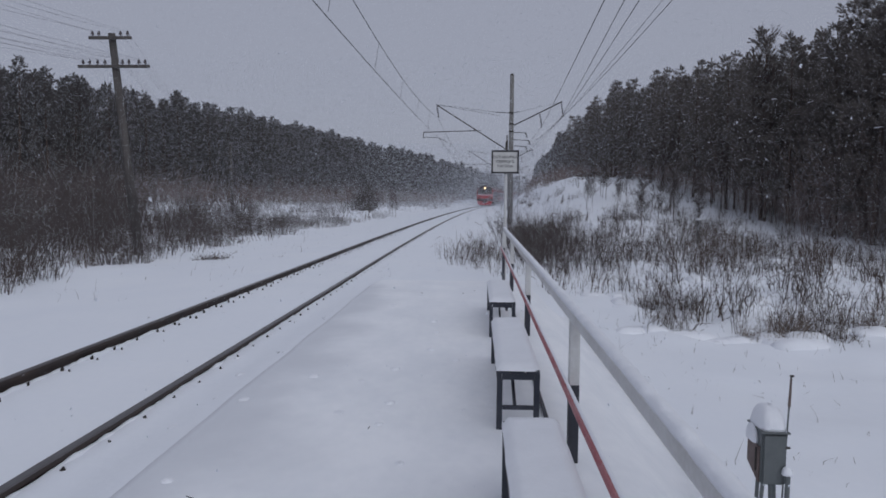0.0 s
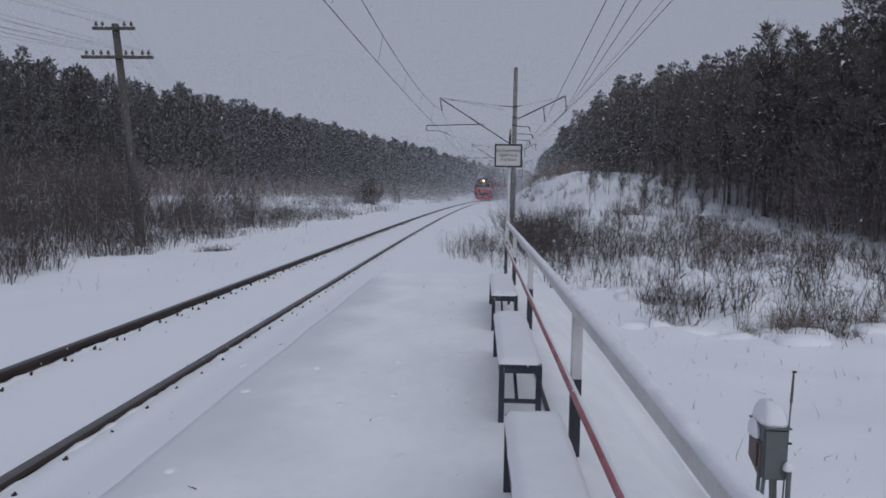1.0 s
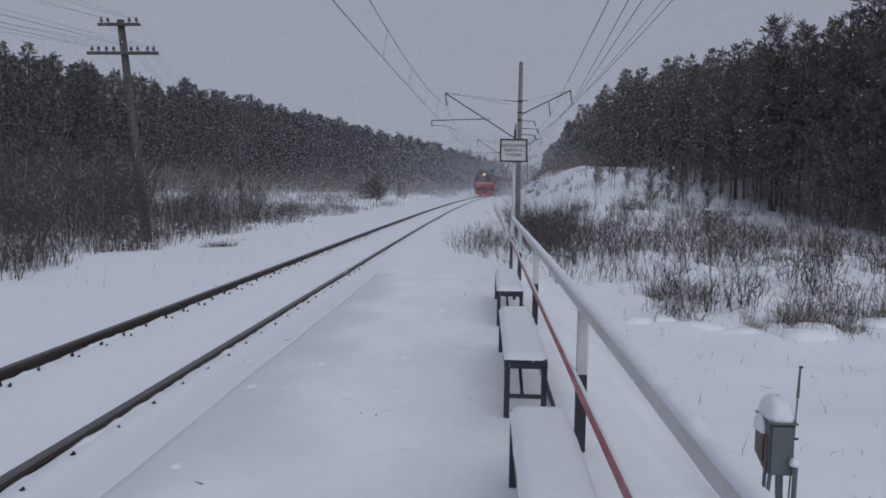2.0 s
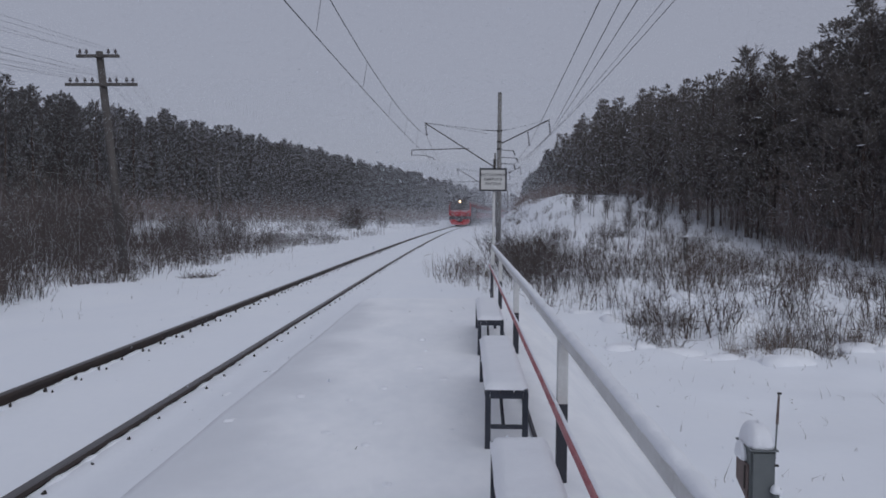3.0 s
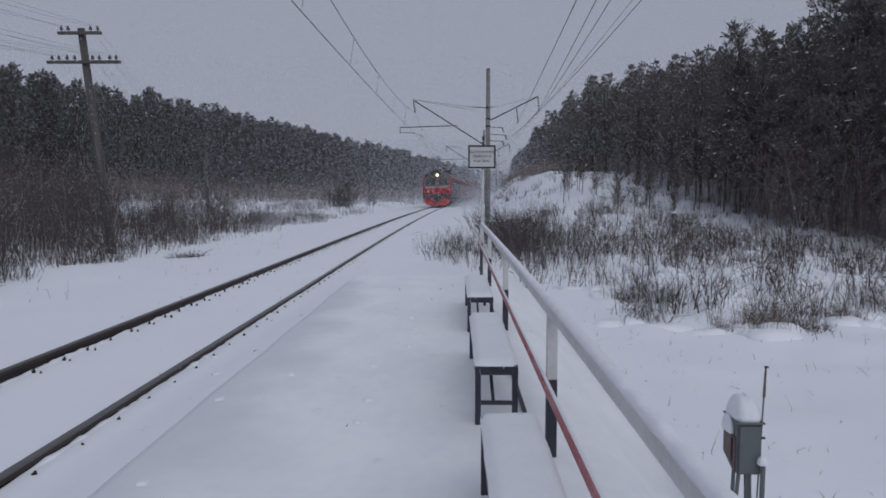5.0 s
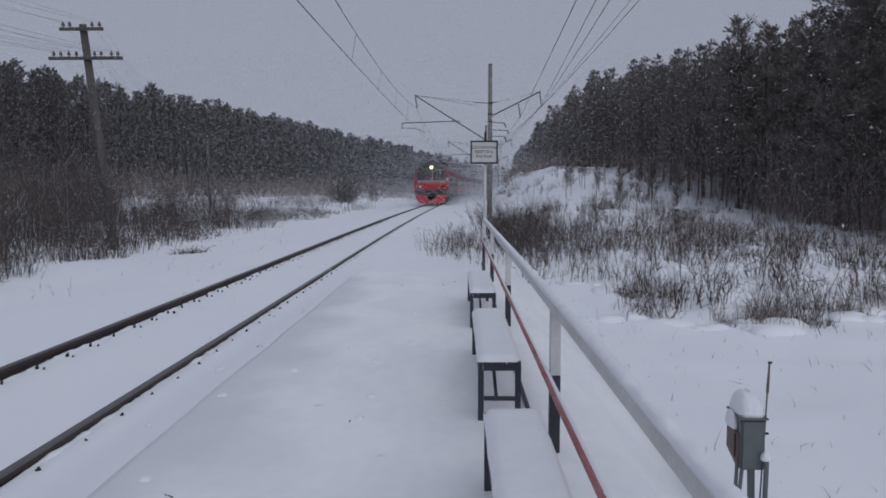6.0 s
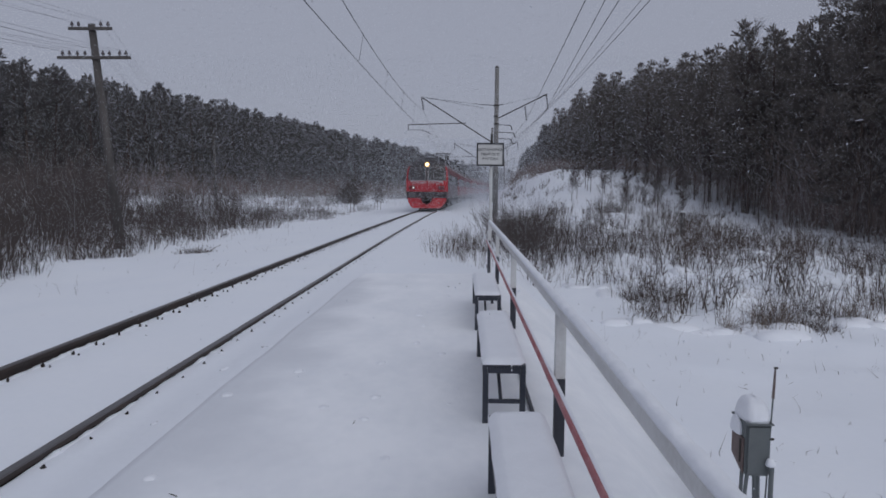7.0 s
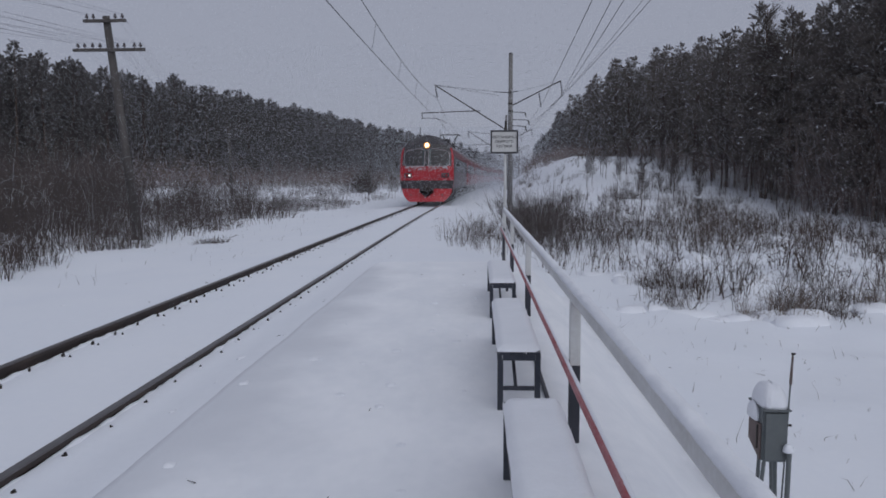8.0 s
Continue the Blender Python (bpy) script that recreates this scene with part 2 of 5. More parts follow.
def build_platform():
    xs = [EDGE - 0.08, EDGE - 0.03, EDGE + 0.02, EDGE + 0.1, EDGE + 0.18] + [EDGE + 0.3 + 0.16 * i for i in range(14)] + [0.6, 0.68, 0.76, 0.84, 0.92, 1.0, 1.1, 1.2, 1.3, 1.42, 1.56, 1.7]
    ys = [-14, -12, -10, -8, -6, -5] + [-4 + 0.2 * i for i in range(83)] + [12.5, 12.7, 13.0, 13.6, 14.4, 15.4, 16.5]

    def top(x, y):
        fall = smooth(DECK_END - 0.2, DECK_END + 0.5, y) * 0.018 + smooth(DECK_END + 0.6, 16.5, y) * 0.34
        z = DECK - fall + 0.012 * noise.noise((x * 1.2, y * 0.7, 3)) + 0.006 * noise.noise((x * 5, y * 4, 7))
        z -= 0.012 * smooth(EDGE + 0.15, EDGE - 0.03, x) + 0.16 * smooth(EDGE - 0.03, EDGE - 0.08, x)
        return z - 0.05 * smooth(0.6, 0.85, x) - 0.62 * smooth(0.8, 1.7, x)
    verts = [(x + 0.02 * noise.noise((3, y * 0.8, x)), y, top(x, y)) for y in ys for x in xs]
    w, h = len(xs), len(ys)
    faces = [(j * w + i, j * w + i + 1, (j + 1) * w + i + 1, (j + 1) * w + i) for j in range(h - 1) for i in range(w - 1)]
    rim = [i for i in range(w)] + [j * w + w - 1 for j in range(1, h)] + [(h - 1) * w + i for i in range(w - 2, -1, -1)] + [j * w for j in range(h - 2, 0, -1)]
    base = len(verts)
    verts += [(verts[i][0], verts[i][1], -0.75) for i in rim]
    k = len(rim)
    faces += [(rim[(i + 1) % k], rim[i], base + i, base + (i + 1) % k) for i in range(k)]
    tagged(mesh_part("platform", verts, faces, PACKED, smooth=True), "low railway platform under trodden snow", "platform", kind="structure")


def build_rails():
    prof = [(-0.075, -0.18), (0.075, -0.18), (0.075, -0.165), (0.012, -0.14), (0.012, -0.05), (0.0375, -0.04), (0.0375, -0.008), (0.028, 0), (-0.028, 0), (-0.0375, -0.008), (-0.0375, -0.04), (-0.012, -0.05), (-0.012, -0.14), (-0.075, -0.165)]
    bolt = bmesh.new()
    rod(bolt, (0, 0, -0.05), (0, 0, 0.012), 0.021, 0.019, 7)
    rod(bolt, (0.004, 0, 0.012), (0.008, 0, 0.03), 0.013, 0.008, 6)
    me = bpy.data.meshes.new("fastening_bolt")
    bolt.to_mesh(me)
    bolt.free()
    me.materials.append(IRON)
    for off in (0.7975, -0.7975):
        rail = thing("rail", "dark steel running rail half buried in snow", "rail", group="running rails", kind="structure")
        bar = mesh_part("rail_bar", *sweep(prof, [on_track(-8 + 2.0 * i, off) for i in range(230)]), (RAIL_STEEL, RAIL_HEAD), rail)
        bar.data.polygons.foreach_set("material_index", [1 if p.normal.z > 0.5 and p.center.z > -0.02 else 0 for p in bar.data.polygons])
        for i in range(72):
            y = 2.1 + 0.5425 * i
            for out in ((0.135,) if off > 0 else (0.105, 0.19) if i % 4 else (0.105,)):
                ob = new("fastening_bolt", me)
                ob.parent = rail
                ob.matrix_world = Matrix.Translation(on_track(y + random.uniform(-0.02, 0.02), off + out + random.uniform(-0.012, 0.012), -0.105 if out > 0.15 else -0.095 if off < 0 else -0.05)) @ pose(0, 0, 0, random.uniform(-15, 15), random.uniform(-15, 15), random.uniform(0, 360)) @ Matrix.Scale(random.uniform(0.55, 1.0), 4)


# ---- railing ----
def snow_ridge(a, b, half, high, n=60, seed=0.0):
    """A wobbling bank of snow lying along a line."""
    a, b = Vector(a), Vector(b)
    verts, faces = [], []
    m = 7
    side = (b - a).cross(Vector((0, 0, 1))).normalized()
    for i in range(n + 1):
        p = a.lerp(b, i / n)
        s = 1 + 0.5 * noise.noise((seed, i * 0.35, 1)) + 0.4 * noise.noise((seed, i * 0.97, 5))
        e = min(1, i / 1.5, (n - i) / 1.5) * 0.8 + 0.2
        for k in range(m):
            t = math.pi * k / (m - 1)
            verts.append(p + side * (half * math.cos(t) * (0.9 + 0.1 * s)) + Vector((0, 0, high * s * e * math.sin(t) ** 0.7)))
    for i in range(n):
        for k in range(m):
            faces.append((i * m + k, i * m + (k + 1) % m, (i + 1) * m + (k + 1) % m, (i + 1) * m + k))
    faces += [tuple(range(m)), tuple(n * m + k for k in range(m - 1, -1, -1))]
    return verts, faces


build_ground()
build_platform()
build_rails()


def build_drifts():
    """Snow clinging unevenly to the rails, and clods and crumbs lying about."""
    for off, side, z, high in ((0.7975, 0.056, -0.082, 0.036), (-0.7975, 0.060, -0.135, 0.040), (0.7975, -0.055, -0.125, 0.030), (-0.7975, -0.055, -0.10, 0.055)):
        for k in range(3):
            a, b = 2.0 + 12 * k, 14.0 + 12 * k
            v, f = snow_ridge(on_track(a, off + side, z), on_track(b, off + side, z), 0.040, high, 170, off * 3 + side * 50 + k)
            tagged(mesh_part("rail_drift", v, f, SNOW, smooth=True), "uneven drift of snow clinging along the rail", "snow", kind="stuff")
    r = np.random.default_rng(4)
    verts, faces = [], []
    for k in range(170):
        y = 2.5 + 22 * r.uniform() ** 1.5
        x = r.uniform(-2.35, 0.0) if k % 3 else r.uniform(-6.5, -2.4)
        w = r.uniform(0.012, 0.05)
        z = (DECK if x > EDGE and y < 12.4 else ground_height(x, y)) - 0.012
        v, f = dome(w, w * r.uniform(0.7, 1.4), 0, w * r.uniform(0.35, 0.7), k, 9, 3)
        base = len(verts)
        verts += [(x + p, y + q, z + h) for p, q, h in v]
        faces += [tuple(i + base for i in g) for g in f]
    tagged(mesh_part("snow_clods", verts, faces, SOFT_SNOW, smooth=True), "small clods of snow scattered on smooth snow", "snow", kind="stuff")
    bm = bmesh.new()
    for k in range(70):
        y = 2.5 + 20 * r.uniform() ** 1.4
        x = r.uniform(-6.0, 3.0)
        z = (DECK if EDGE < x < 0.6 and y < 12.4 else ground_height(x, y)) + 0.006
        a = r.uniform(0, 6.28)
        ln = r.uniform(0.015, 0.05)
        rod(bm, (x, y, z - 0.004), (x + ln * math.cos(a), y + ln * math.sin(a), z + r.uniform(0, 0.012)), 0.0035, 0.002, 4)
    tagged(part("crumbs", bm, IRON), "dark crumbs of bark and grit on the snow", "debris", kind="stuff")


def dome(a, b, c, high, seed, n=16, rings=7):
    """A lump of snow, a by b wide at its foot."""
    verts, faces = [], []
    for j in range(rings + 1):
        t = j / rings * math.pi / 2
        for i in range(n):
            p = 2 * math.pi * i / n
            cx, cy = math.cos(p), math.sin(p)
            q = (abs(cx) ** 4 + abs(cy) ** 4) ** -0.25
            s = math.cos(t) ** 0.75 * (1 + 0.07 * noise.noise((cx * 2, cy * 2, seed)))
            verts.append((a * cx * q * s, b * cy * q * s, c + high * math.sin(t) * (1 + 0.1 * noise.noise((cx, cy, seed + 3)))))
    for j in range(rings):
        for i in range(n):
            faces.append((j * n + i, j * n + (i + 1) % n, (j + 1) * n + (i + 1) % n, (j + 1) * n + i))
    faces += [tuple(range(n - 1, -1, -1)), tuple(rings * n + i for i in range(n))]
    return verts, faces


build_drifts()

RAIL_X, RAIL_TOP = 0.57, 1.005
POSTS = (0.3, 4.13, 8.0, 11.8, 15.6)


def build_railing():
    ob = thing("railing", "white pipe railing with a red middle rail, snow on top", "railing")
    square = [(0.032 * math.copysign(abs(math.cos(a)) ** 0.4, math.cos(a)), 0.031 * math.copysign(abs(math.sin(a)) ** 0.4, math.sin(a))) for a in [-math.pi * (2 * k + 1) / 16 for k in range(16)]]
    mesh_part("top_rail", *sweep(square, [(RAIL_X, -2.5 + 0.6 * i, RAIL_TOP + 0.003 * math.sin(i * 0.9)) for i in range(31)]), WHITE_PAINT, ob, "white steel handrail", True)
    mesh_part("snow_cap", *snow_ridge((RAIL_X + 0.003, -2.5, RAIL_TOP + 0.024), (RAIL_X + 0.003, 15.45, RAIL_TOP + 0.024), 0.030, 0.030, 420, 2.0), SOFT_SNOW, ob, "soft snow lying along the handrail", True)
    mesh_part("middle_rail", *tube([(RAIL_X - 0.055, -2.5 + 0.6 * i, 0.61 + 0.002 * math.sin(i * 1.7)) for i in range(31)], 0.021, 10), RED_PAINT, ob, "red pipe with peeling paint", True)
    mesh_part("snow_dusting", *snow_ridge((RAIL_X - 0.047, -2.5, 0.6275), (RAIL_X - 0.047, 15.4, 0.6275), 0.011, 0.0075, 900, 8.0), SOFT_SNOW, ob, "thin snow on the red pipe", True)
    mesh_part("kerb_bar", *tube([(RAIL_X - 0.075, 0.2 + 0.5 * i, DECK + 0.012) for i in range(30)], 0.016, 6), BLACK_PAINT, ob, "black steel bar at the foot, drifted over")
    for y in POSTS:
        bm = bmesh.new()
        box(bm, RAIL_X, y, 0.80, 0.06, 0.06, 0.40, 0.006)
        up = part("post", bm, WHITE_PAINT, ob, "square post painted white above and black below")
        bm = bmesh.new()
        box(bm, RAIL_X, y, 0.23, 0.061, 0.061, 0.76, 0.006)
        part("black_foot", bm, BLACK_PAINT, up, "black lower half of the post")
        bm = bmesh.new()
        rod(bm, (RAIL_X - 0.075, y, 0.61), (RAIL_X - 0.03, y, 0.61), 0.012, n=8)
        part("bracket", bm, IRON, up)


def build_bench(y0, y1):
    ob = thing("bench", "blue-black metal bench on the platform, seat covered with snow", "bench", Matrix.Translation((0.285, (y0 + y1) / 2, DECK)), group="benches along the railing")
    half, w, top = (y1 - y0) / 2, 0.285, 0.37
    bm = bmesh.new()
    for sx in (-1, 1):
        box(bm, sx * (w / 2 - 0.016), 0, top - 0.02, 0.032, 2 * half, 0.04, 0.004)
    for sy in (-1, 1):
        box(bm, 0, sy * (half - 0.016), top - 0.02, w - 0.07, 0.032, 0.04, 0.004)
    part("seat_frame", bm, BENCH_PAINT, ob)
    for i in range(3):
        bm = bmesh.new()
        box(bm, (i - 1) * 0.096, 0, top + 0.012, 0.088, 2 * half + 0.01, 0.024, 0.004)
        part("seat_board", bm, BENCH_PAINT, ob)
    for sx in (-1, 1):
        for sy in (-1, 1):
            bm = bmesh.new()
            box(bm, sx * (w / 2 - 0.02), sy * (half - 0.02), (top - 0.04) / 2 - 0.06, 0.038, 0.038, top + 0.08, 0.004)
            part("leg", bm, BENCH_PAINT, ob)
    for sy in (-1, 1):
        bm = bmesh.new()
        box(bm, 0, sy * (half - 0.02), 0.14, w - 0.08, 0.026, 0.026, 0.003)
        part("stretcher", bm, BENCH_PAINT, ob)
        bm = bmesh.new()
        rod(bm, (-0.02, sy * (half - 0.03), 0.145), (-0.02, sy * (half - 0.75), top - 0.03), 0.013, n=6)
        part("brace", bm, BENCH_PAINT, ob)
    m, n = 9, 40
    verts = []
    for j in range(n + 1):
        for i in range(m + 1):
            a, b = i / m * 2 - 1, j / n * 2 - 1
            x, y = a * (w / 2 + 0.004), b * (half + 0.008)
            edge = min(1, (1 - abs(a)) / 0.16) ** 0.5 * min(1, (1 - abs(b)) / 0.03) ** 0.5
            verts.append((x + 0.005 * noise.noise((y * 6, y0, a)), y, top + 0.02 + edge * (0.040 + 0.010 * noise.noise((x * 5, y * 2.5, y0)))))
    w1 = m + 1
    faces = [(j * w1 + i, j * w1 + i + 1, (j + 1) * w1 + i + 1, (j + 1) * w1 + i) for j in range(n) for i in range(m)]
    mesh_part("snow_cover", verts, faces, SOFT_SNOW, ob, "even layer of snow on the seat", True)


build_railing()
for y0, y1 in ((1.62, 3.60), (4.69, 6.62), (7.84, 9.74)):
    build_bench(y0, y1)


# ---- masts and wires ----
MAST_X, SPAN, MASTS = 2.37, 52.0, (2.0, 54.0, 106.0, 158.0, 210.0)


def insulator(bm, a, b, r=0.075, n=5):
    a, b = Vector(a), Vector(b)
    rod(bm, a, b, 0.018, n=6)
    for i in range(n):
        p = a.lerp(b, (i + 0.5) / n)
        d = (b - a).normalized() * 0.03
        rod(bm, p - d, p + d, r, r * 0.6, 9)
    return bm


def build_mast(y):
    base = on_track(y, MAST_X - AXIS)
    ob = thing("catenary_mast", "round grey concrete mast with steel brackets carrying the overhead line", "mast", Matrix.Translation(base) @ pose(0, 0, 0, 0, 0, -math.degrees((y - BEND) / RADIUS if y > BEND else 0)), group="overhead line masts")
    bm = bmesh.new()
    rod(bm, (-0.34, 0, -1.4), (-0.33, 0, 10.7), 0.205, 0.145, 18)
    part("pole", bm, CONCRETE, ob, smooth=True)
    bm = bmesh.new()
    rod(bm, (-0.33, 0, 10.7), (-0.33, 0, 10.80), 0.165, 0.10, 12)
    part("pole_cap", bm, IRON, ob)
    tip = (-5.89, -0.1, 8.55)
    bm = bmesh.new()
    rod(bm, (-0.32, 0, 5.05), tip, 0.042, n=8)
    part("cantilever", bm, IRON, ob, "inclined steel cantilever tube")
    bm = bmesh.new()
    rod(bm, (-1.2, 0, 7.75), tip, 0.012, n=5)
    rod(bm, (-0.4, 0, 7.95), (-1.5, 0, 8.02), 0.03, n=6)
    rod(bm, (-1.5, 0, 8.02), tip, 0.012, n=5)
    part("stay", bm, WIRE, ob, "thin steel stay")
    bm = bmesh.new()
    insulator(bm, (-5.85, 0, 8.45), (-5.72, 0, 7.62), 0.085, 6)
    part("insulator", bm, PORCELAIN, ob)
    bm = bmesh.new()
    rod(bm, (-2.75, 0, 6.66), (-6.85, 0, 6.53), 0.034, n=8)
    rod(bm, (-6.85, 0, 6.56), (-6.85, 0, 6.1), 0.03, n=6)
    part("registration_arm", bm, IRON, ob, "horizontal steel registration arm")
    bm = bmesh.new()
    insulator(bm, (-2.55, 0, 6.67), (-3.45, 0, 6.62), 0.055, 6)
    part("insulator", bm, PORCELAIN, ob)
    mesh_part("steady_arm", *tube([(-6.84, 0, 6.16), (-5.9, 0, 6.14), (-5.4, 0, 6.0), (-5.05, 0, 5.78)], 0.02, 6), IRON, ob)
    bm = bmesh.new()
    rod(bm, (-0.15, 0, 7.05), (3.35, 0, 8.78), 0.045, n=8)
    part("feeder_bracket", bm, IRON, ob, "inclined steel bracket on the field side")
    bm = bmesh.new()
    rod(bm, (-0.2, 0, 8.0), (0.2, 0, 8.03), 0.03, n=5)
    rod(bm, (0.2, 0, 8.03), (3.3, 0, 8.75), 0.008, n=5)
    part("stay", bm, WIRE, ob)
    for x, z in ((3.3, 8.7), (1.75, 7.9)):
        bm = bmesh.new()
        insulator(bm, (x, 0, z), (x + 0.14, 0, z - 1.05), 0.085, 6)
        part("insulator", bm, PORCELAIN, ob)
    for z, reach in ((6.55, 0.72), (6.0, 0.95), (5.55, 0.75)):
        bm = bmesh.new()
        rod(bm, (-0.2, 0, z), (reach, 0, z - 0.05), 0.025, n=6)
        rod(bm, (reach, 0, z - 0.05), (reach + 0.12, 0, z - 0.4), 0.045, 0.03, 8)
        part("hook_bracket", bm, IRON, ob)
    for z in (5.05, 6.6, 7.15, 7.95):
        bm = bmesh.new()
        rod(bm, (-0.335, 0, z - 0.05), (-0.335, 0, z + 0.05), 0.192, n=14)
        part("clamp", bm, IRON, ob, "steel clamp band")


for y in MASTS:
    build_mast(y)


def hung(y0, y1, off0, off1, z, sag, n=18):
    return [on_track(y0 + (y1 - y0) * i / n, off0 + (off1 - off0) * i / n, z - 4 * sag * (i / n) * (1 - i / n)) for i in range(n + 1)]


def build_line_wire(name, label, offs, z, sag, r, back=2):
    ys = [MASTS[0] - SPAN * k for k in range(back, 0, -1)] + list(MASTS) + [262.0, 314.0]
    pts = []
    for i in range(len(ys) - 1):
        pts += hung(ys[i], ys[i + 1], offs[i % 2], offs[(i + 1) % 2], z, sag)[:-1]
    return tagged(mesh_part(name, *tube(pts, r, 5), WIRE), label, "wire", "overhead wires")


messenger = build_line_wire("messenger_wire", "sagging messenger wire above the track", (0.15, 0.10), 7.62, 0.85, 0.0125)
build_line_wire("contact_wire", "taut contact wire above the track", (-0.32, 0.28), 5.98, 0.04, 0.0125)
for off, z, sag, r in (((6.55, 9.15), 7.65, 0.5, 0.013), ((5.95, 7.7), 6.9, 0.5, 0.013), ((7.13, 9.2), 7.66, 0.55, 0.013), ((8.2, 9.25), 7.7, 0.5, 0.008), ((6.9, 6.75), 5.65, 0.7, 0.007)):
    build_line_wire("feeder_wire", "sagging feeder wire on the field side of the masts", off, z, sag, r)
for k in range(-1, 4):
    for i in range(1, 7):
        f = i / 7
        y = MASTS[0] + SPAN * (k + f)
        zm = 7.62 - 4 * 0.85 * f * (1 - f)
        bm = bmesh.new()
        rod(bm, on_track(y, 0.12, zm), on_track(y, -0.02, 5.95), 0.006, n=4)
        part("dropper", bm, WIRE, messenger)


# ---- sign ----
def build_sign():
    ob = thing("station_sign", "white enamel sign with a black border on a thin white post", "sign", Matrix.Translation((0.585, 15.95, 0)))
    bm = bmesh.new()
    rod(bm, (0.02, 0.03, -0.3), (0.02, 0.03, 2.2), 0.032, n=10)
    part("post", bm, WHITE_PAINT, ob)
    bm = bmesh.new()
    rod(bm, (0.02, 0.03, 2.2), (0.03, 0.03, 2.92), 0.024, n=10)
    part("post_top", bm, IRON, ob, "dark bare top of the post")
    bm = bmesh.new()
    box(bm, 0, -0.012, 2.47, 0.60, 0.02, 0.51, 0.004)
    board = part("board", bm, SIGN_WHITE, ob)
    for x, z, w, h in ((0, 2.705, 0.60, 0.036), (0, 2.235, 0.60, 0.036), (-0.283, 2.47, 0.034, 0.434), (0.283, 2.47, 0.034, 0.434)):
        bm = bmesh.new()
        box(bm, x, -0.027, z, w, 0.012, h)
        part("border", bm, INK, board)
    for i, word in enumerate(("ОСТАНОВКА", "ПЕРВОГО", "ВАГОНА")):
        cu = bpy.data.curves.new("lettering", "FONT")
        cu.body, cu.size, cu.align_x, cu.extrude, cu.space_character = word, 0.080, "CENTER", 0.001, 1.1
        cu.offset = 0.0022
        cu.materials.append(INK_FADED)
        tx = new("lettering", cu)
        tx.parent = board
        tx.matrix_basis = Matrix.Translation((0, -0.0235, 2.545 - 0.098 * i)) @ pose(0, 0, 0, 90, 0, 0)


# ---- telegraph line ----
ARM_LOW = (-1.05, -0.82, -0.55, -0.30, 0.30, 0.52, 0.86, 1.07)
ARM_HIGH = (-0.60, -0.38, 0.36, 0.60)


def build_telegraph_pole(x, y, lean):
    ob = thing("telegraph_pole", "leaning dark wooden telegraph pole with two crossarms of insulators", "pole", Matrix.Translation((x, y, 0)), group="telegraph poles")
    bm = bmesh.new()
    rod(bm, (-lean * 0.06, 0, -0.8), (lean, 0, 7.07), 0.16, 0.115, 14)
    part("pole", bm, OLD_WOOD, ob, smooth=True)
    for z, half, offs in ((6.90, 0.72, ARM_HIGH), (5.96, 1.22, ARM_LOW)):
        bm = bmesh.new()
        box(bm, lean * z / 7.07, -0.14, z, 2 * half, 0.09, 0.10, 0.01)
        arm = part("crossarm", bm, OLD_WOOD, ob)
        for o in offs:
            bm = bmesh.new()
            rod(bm, (lean * z / 7.07 + o, -0.14, z + 0.04), (lean * z / 7.07 + o, -0.14, z + 0.12), 0.015, n=6)
            rod(bm, (lean * z / 7.07 + o, -0.14, z + 0.10), (lean * z / 7.07 + o, -0.14, z + 0.17), 0.062, 0.045, 8)
            rod(bm, (lean * z / 7.07 + o, -0.14, z + 0.17), (lean * z / 7.07 + o, -0.14, z + 0.23), 0.04, 0.02, 8)
            part("insulator", bm, PORCELAIN, arm)


def build_telegraph():
    spots = [(-11.2, -26.0, -0.2), (-11.55, 24.0, -0.77), (-25.5, 74.0, -0.2)]
    for s in spots:
        build_telegraph_pole(*s)
    for z, offs in ((7.10, ARM_HIGH), (6.16, ARM_LOW)):
        for k, o in enumerate(offs):
            pts = []
            for (x0, y0, l0), (x1, y1, l1) in zip(spots, spots[1:]):
                sag = 1.0 + 0.18 * ((k * 7) % 4)
                for i in range(15):
                    f = i / 15
                    pts.append((x0 + l0 * z / 7.07 + o + (x1 + l1 * z / 7.07 - x0 - l0 * z / 7.07) * f, y0 - 0.14 + (y1 - y0) * f, z - 4 * sag * f * (1 - f)))
            pts.append((spots[2][0] + o, 73.86, z))
            tagged(mesh_part("telegraph_wire", *tube(pts, 0.0032, 4), WIRE), "thin sagging telegraph wire", "wire", "telegraph wires")


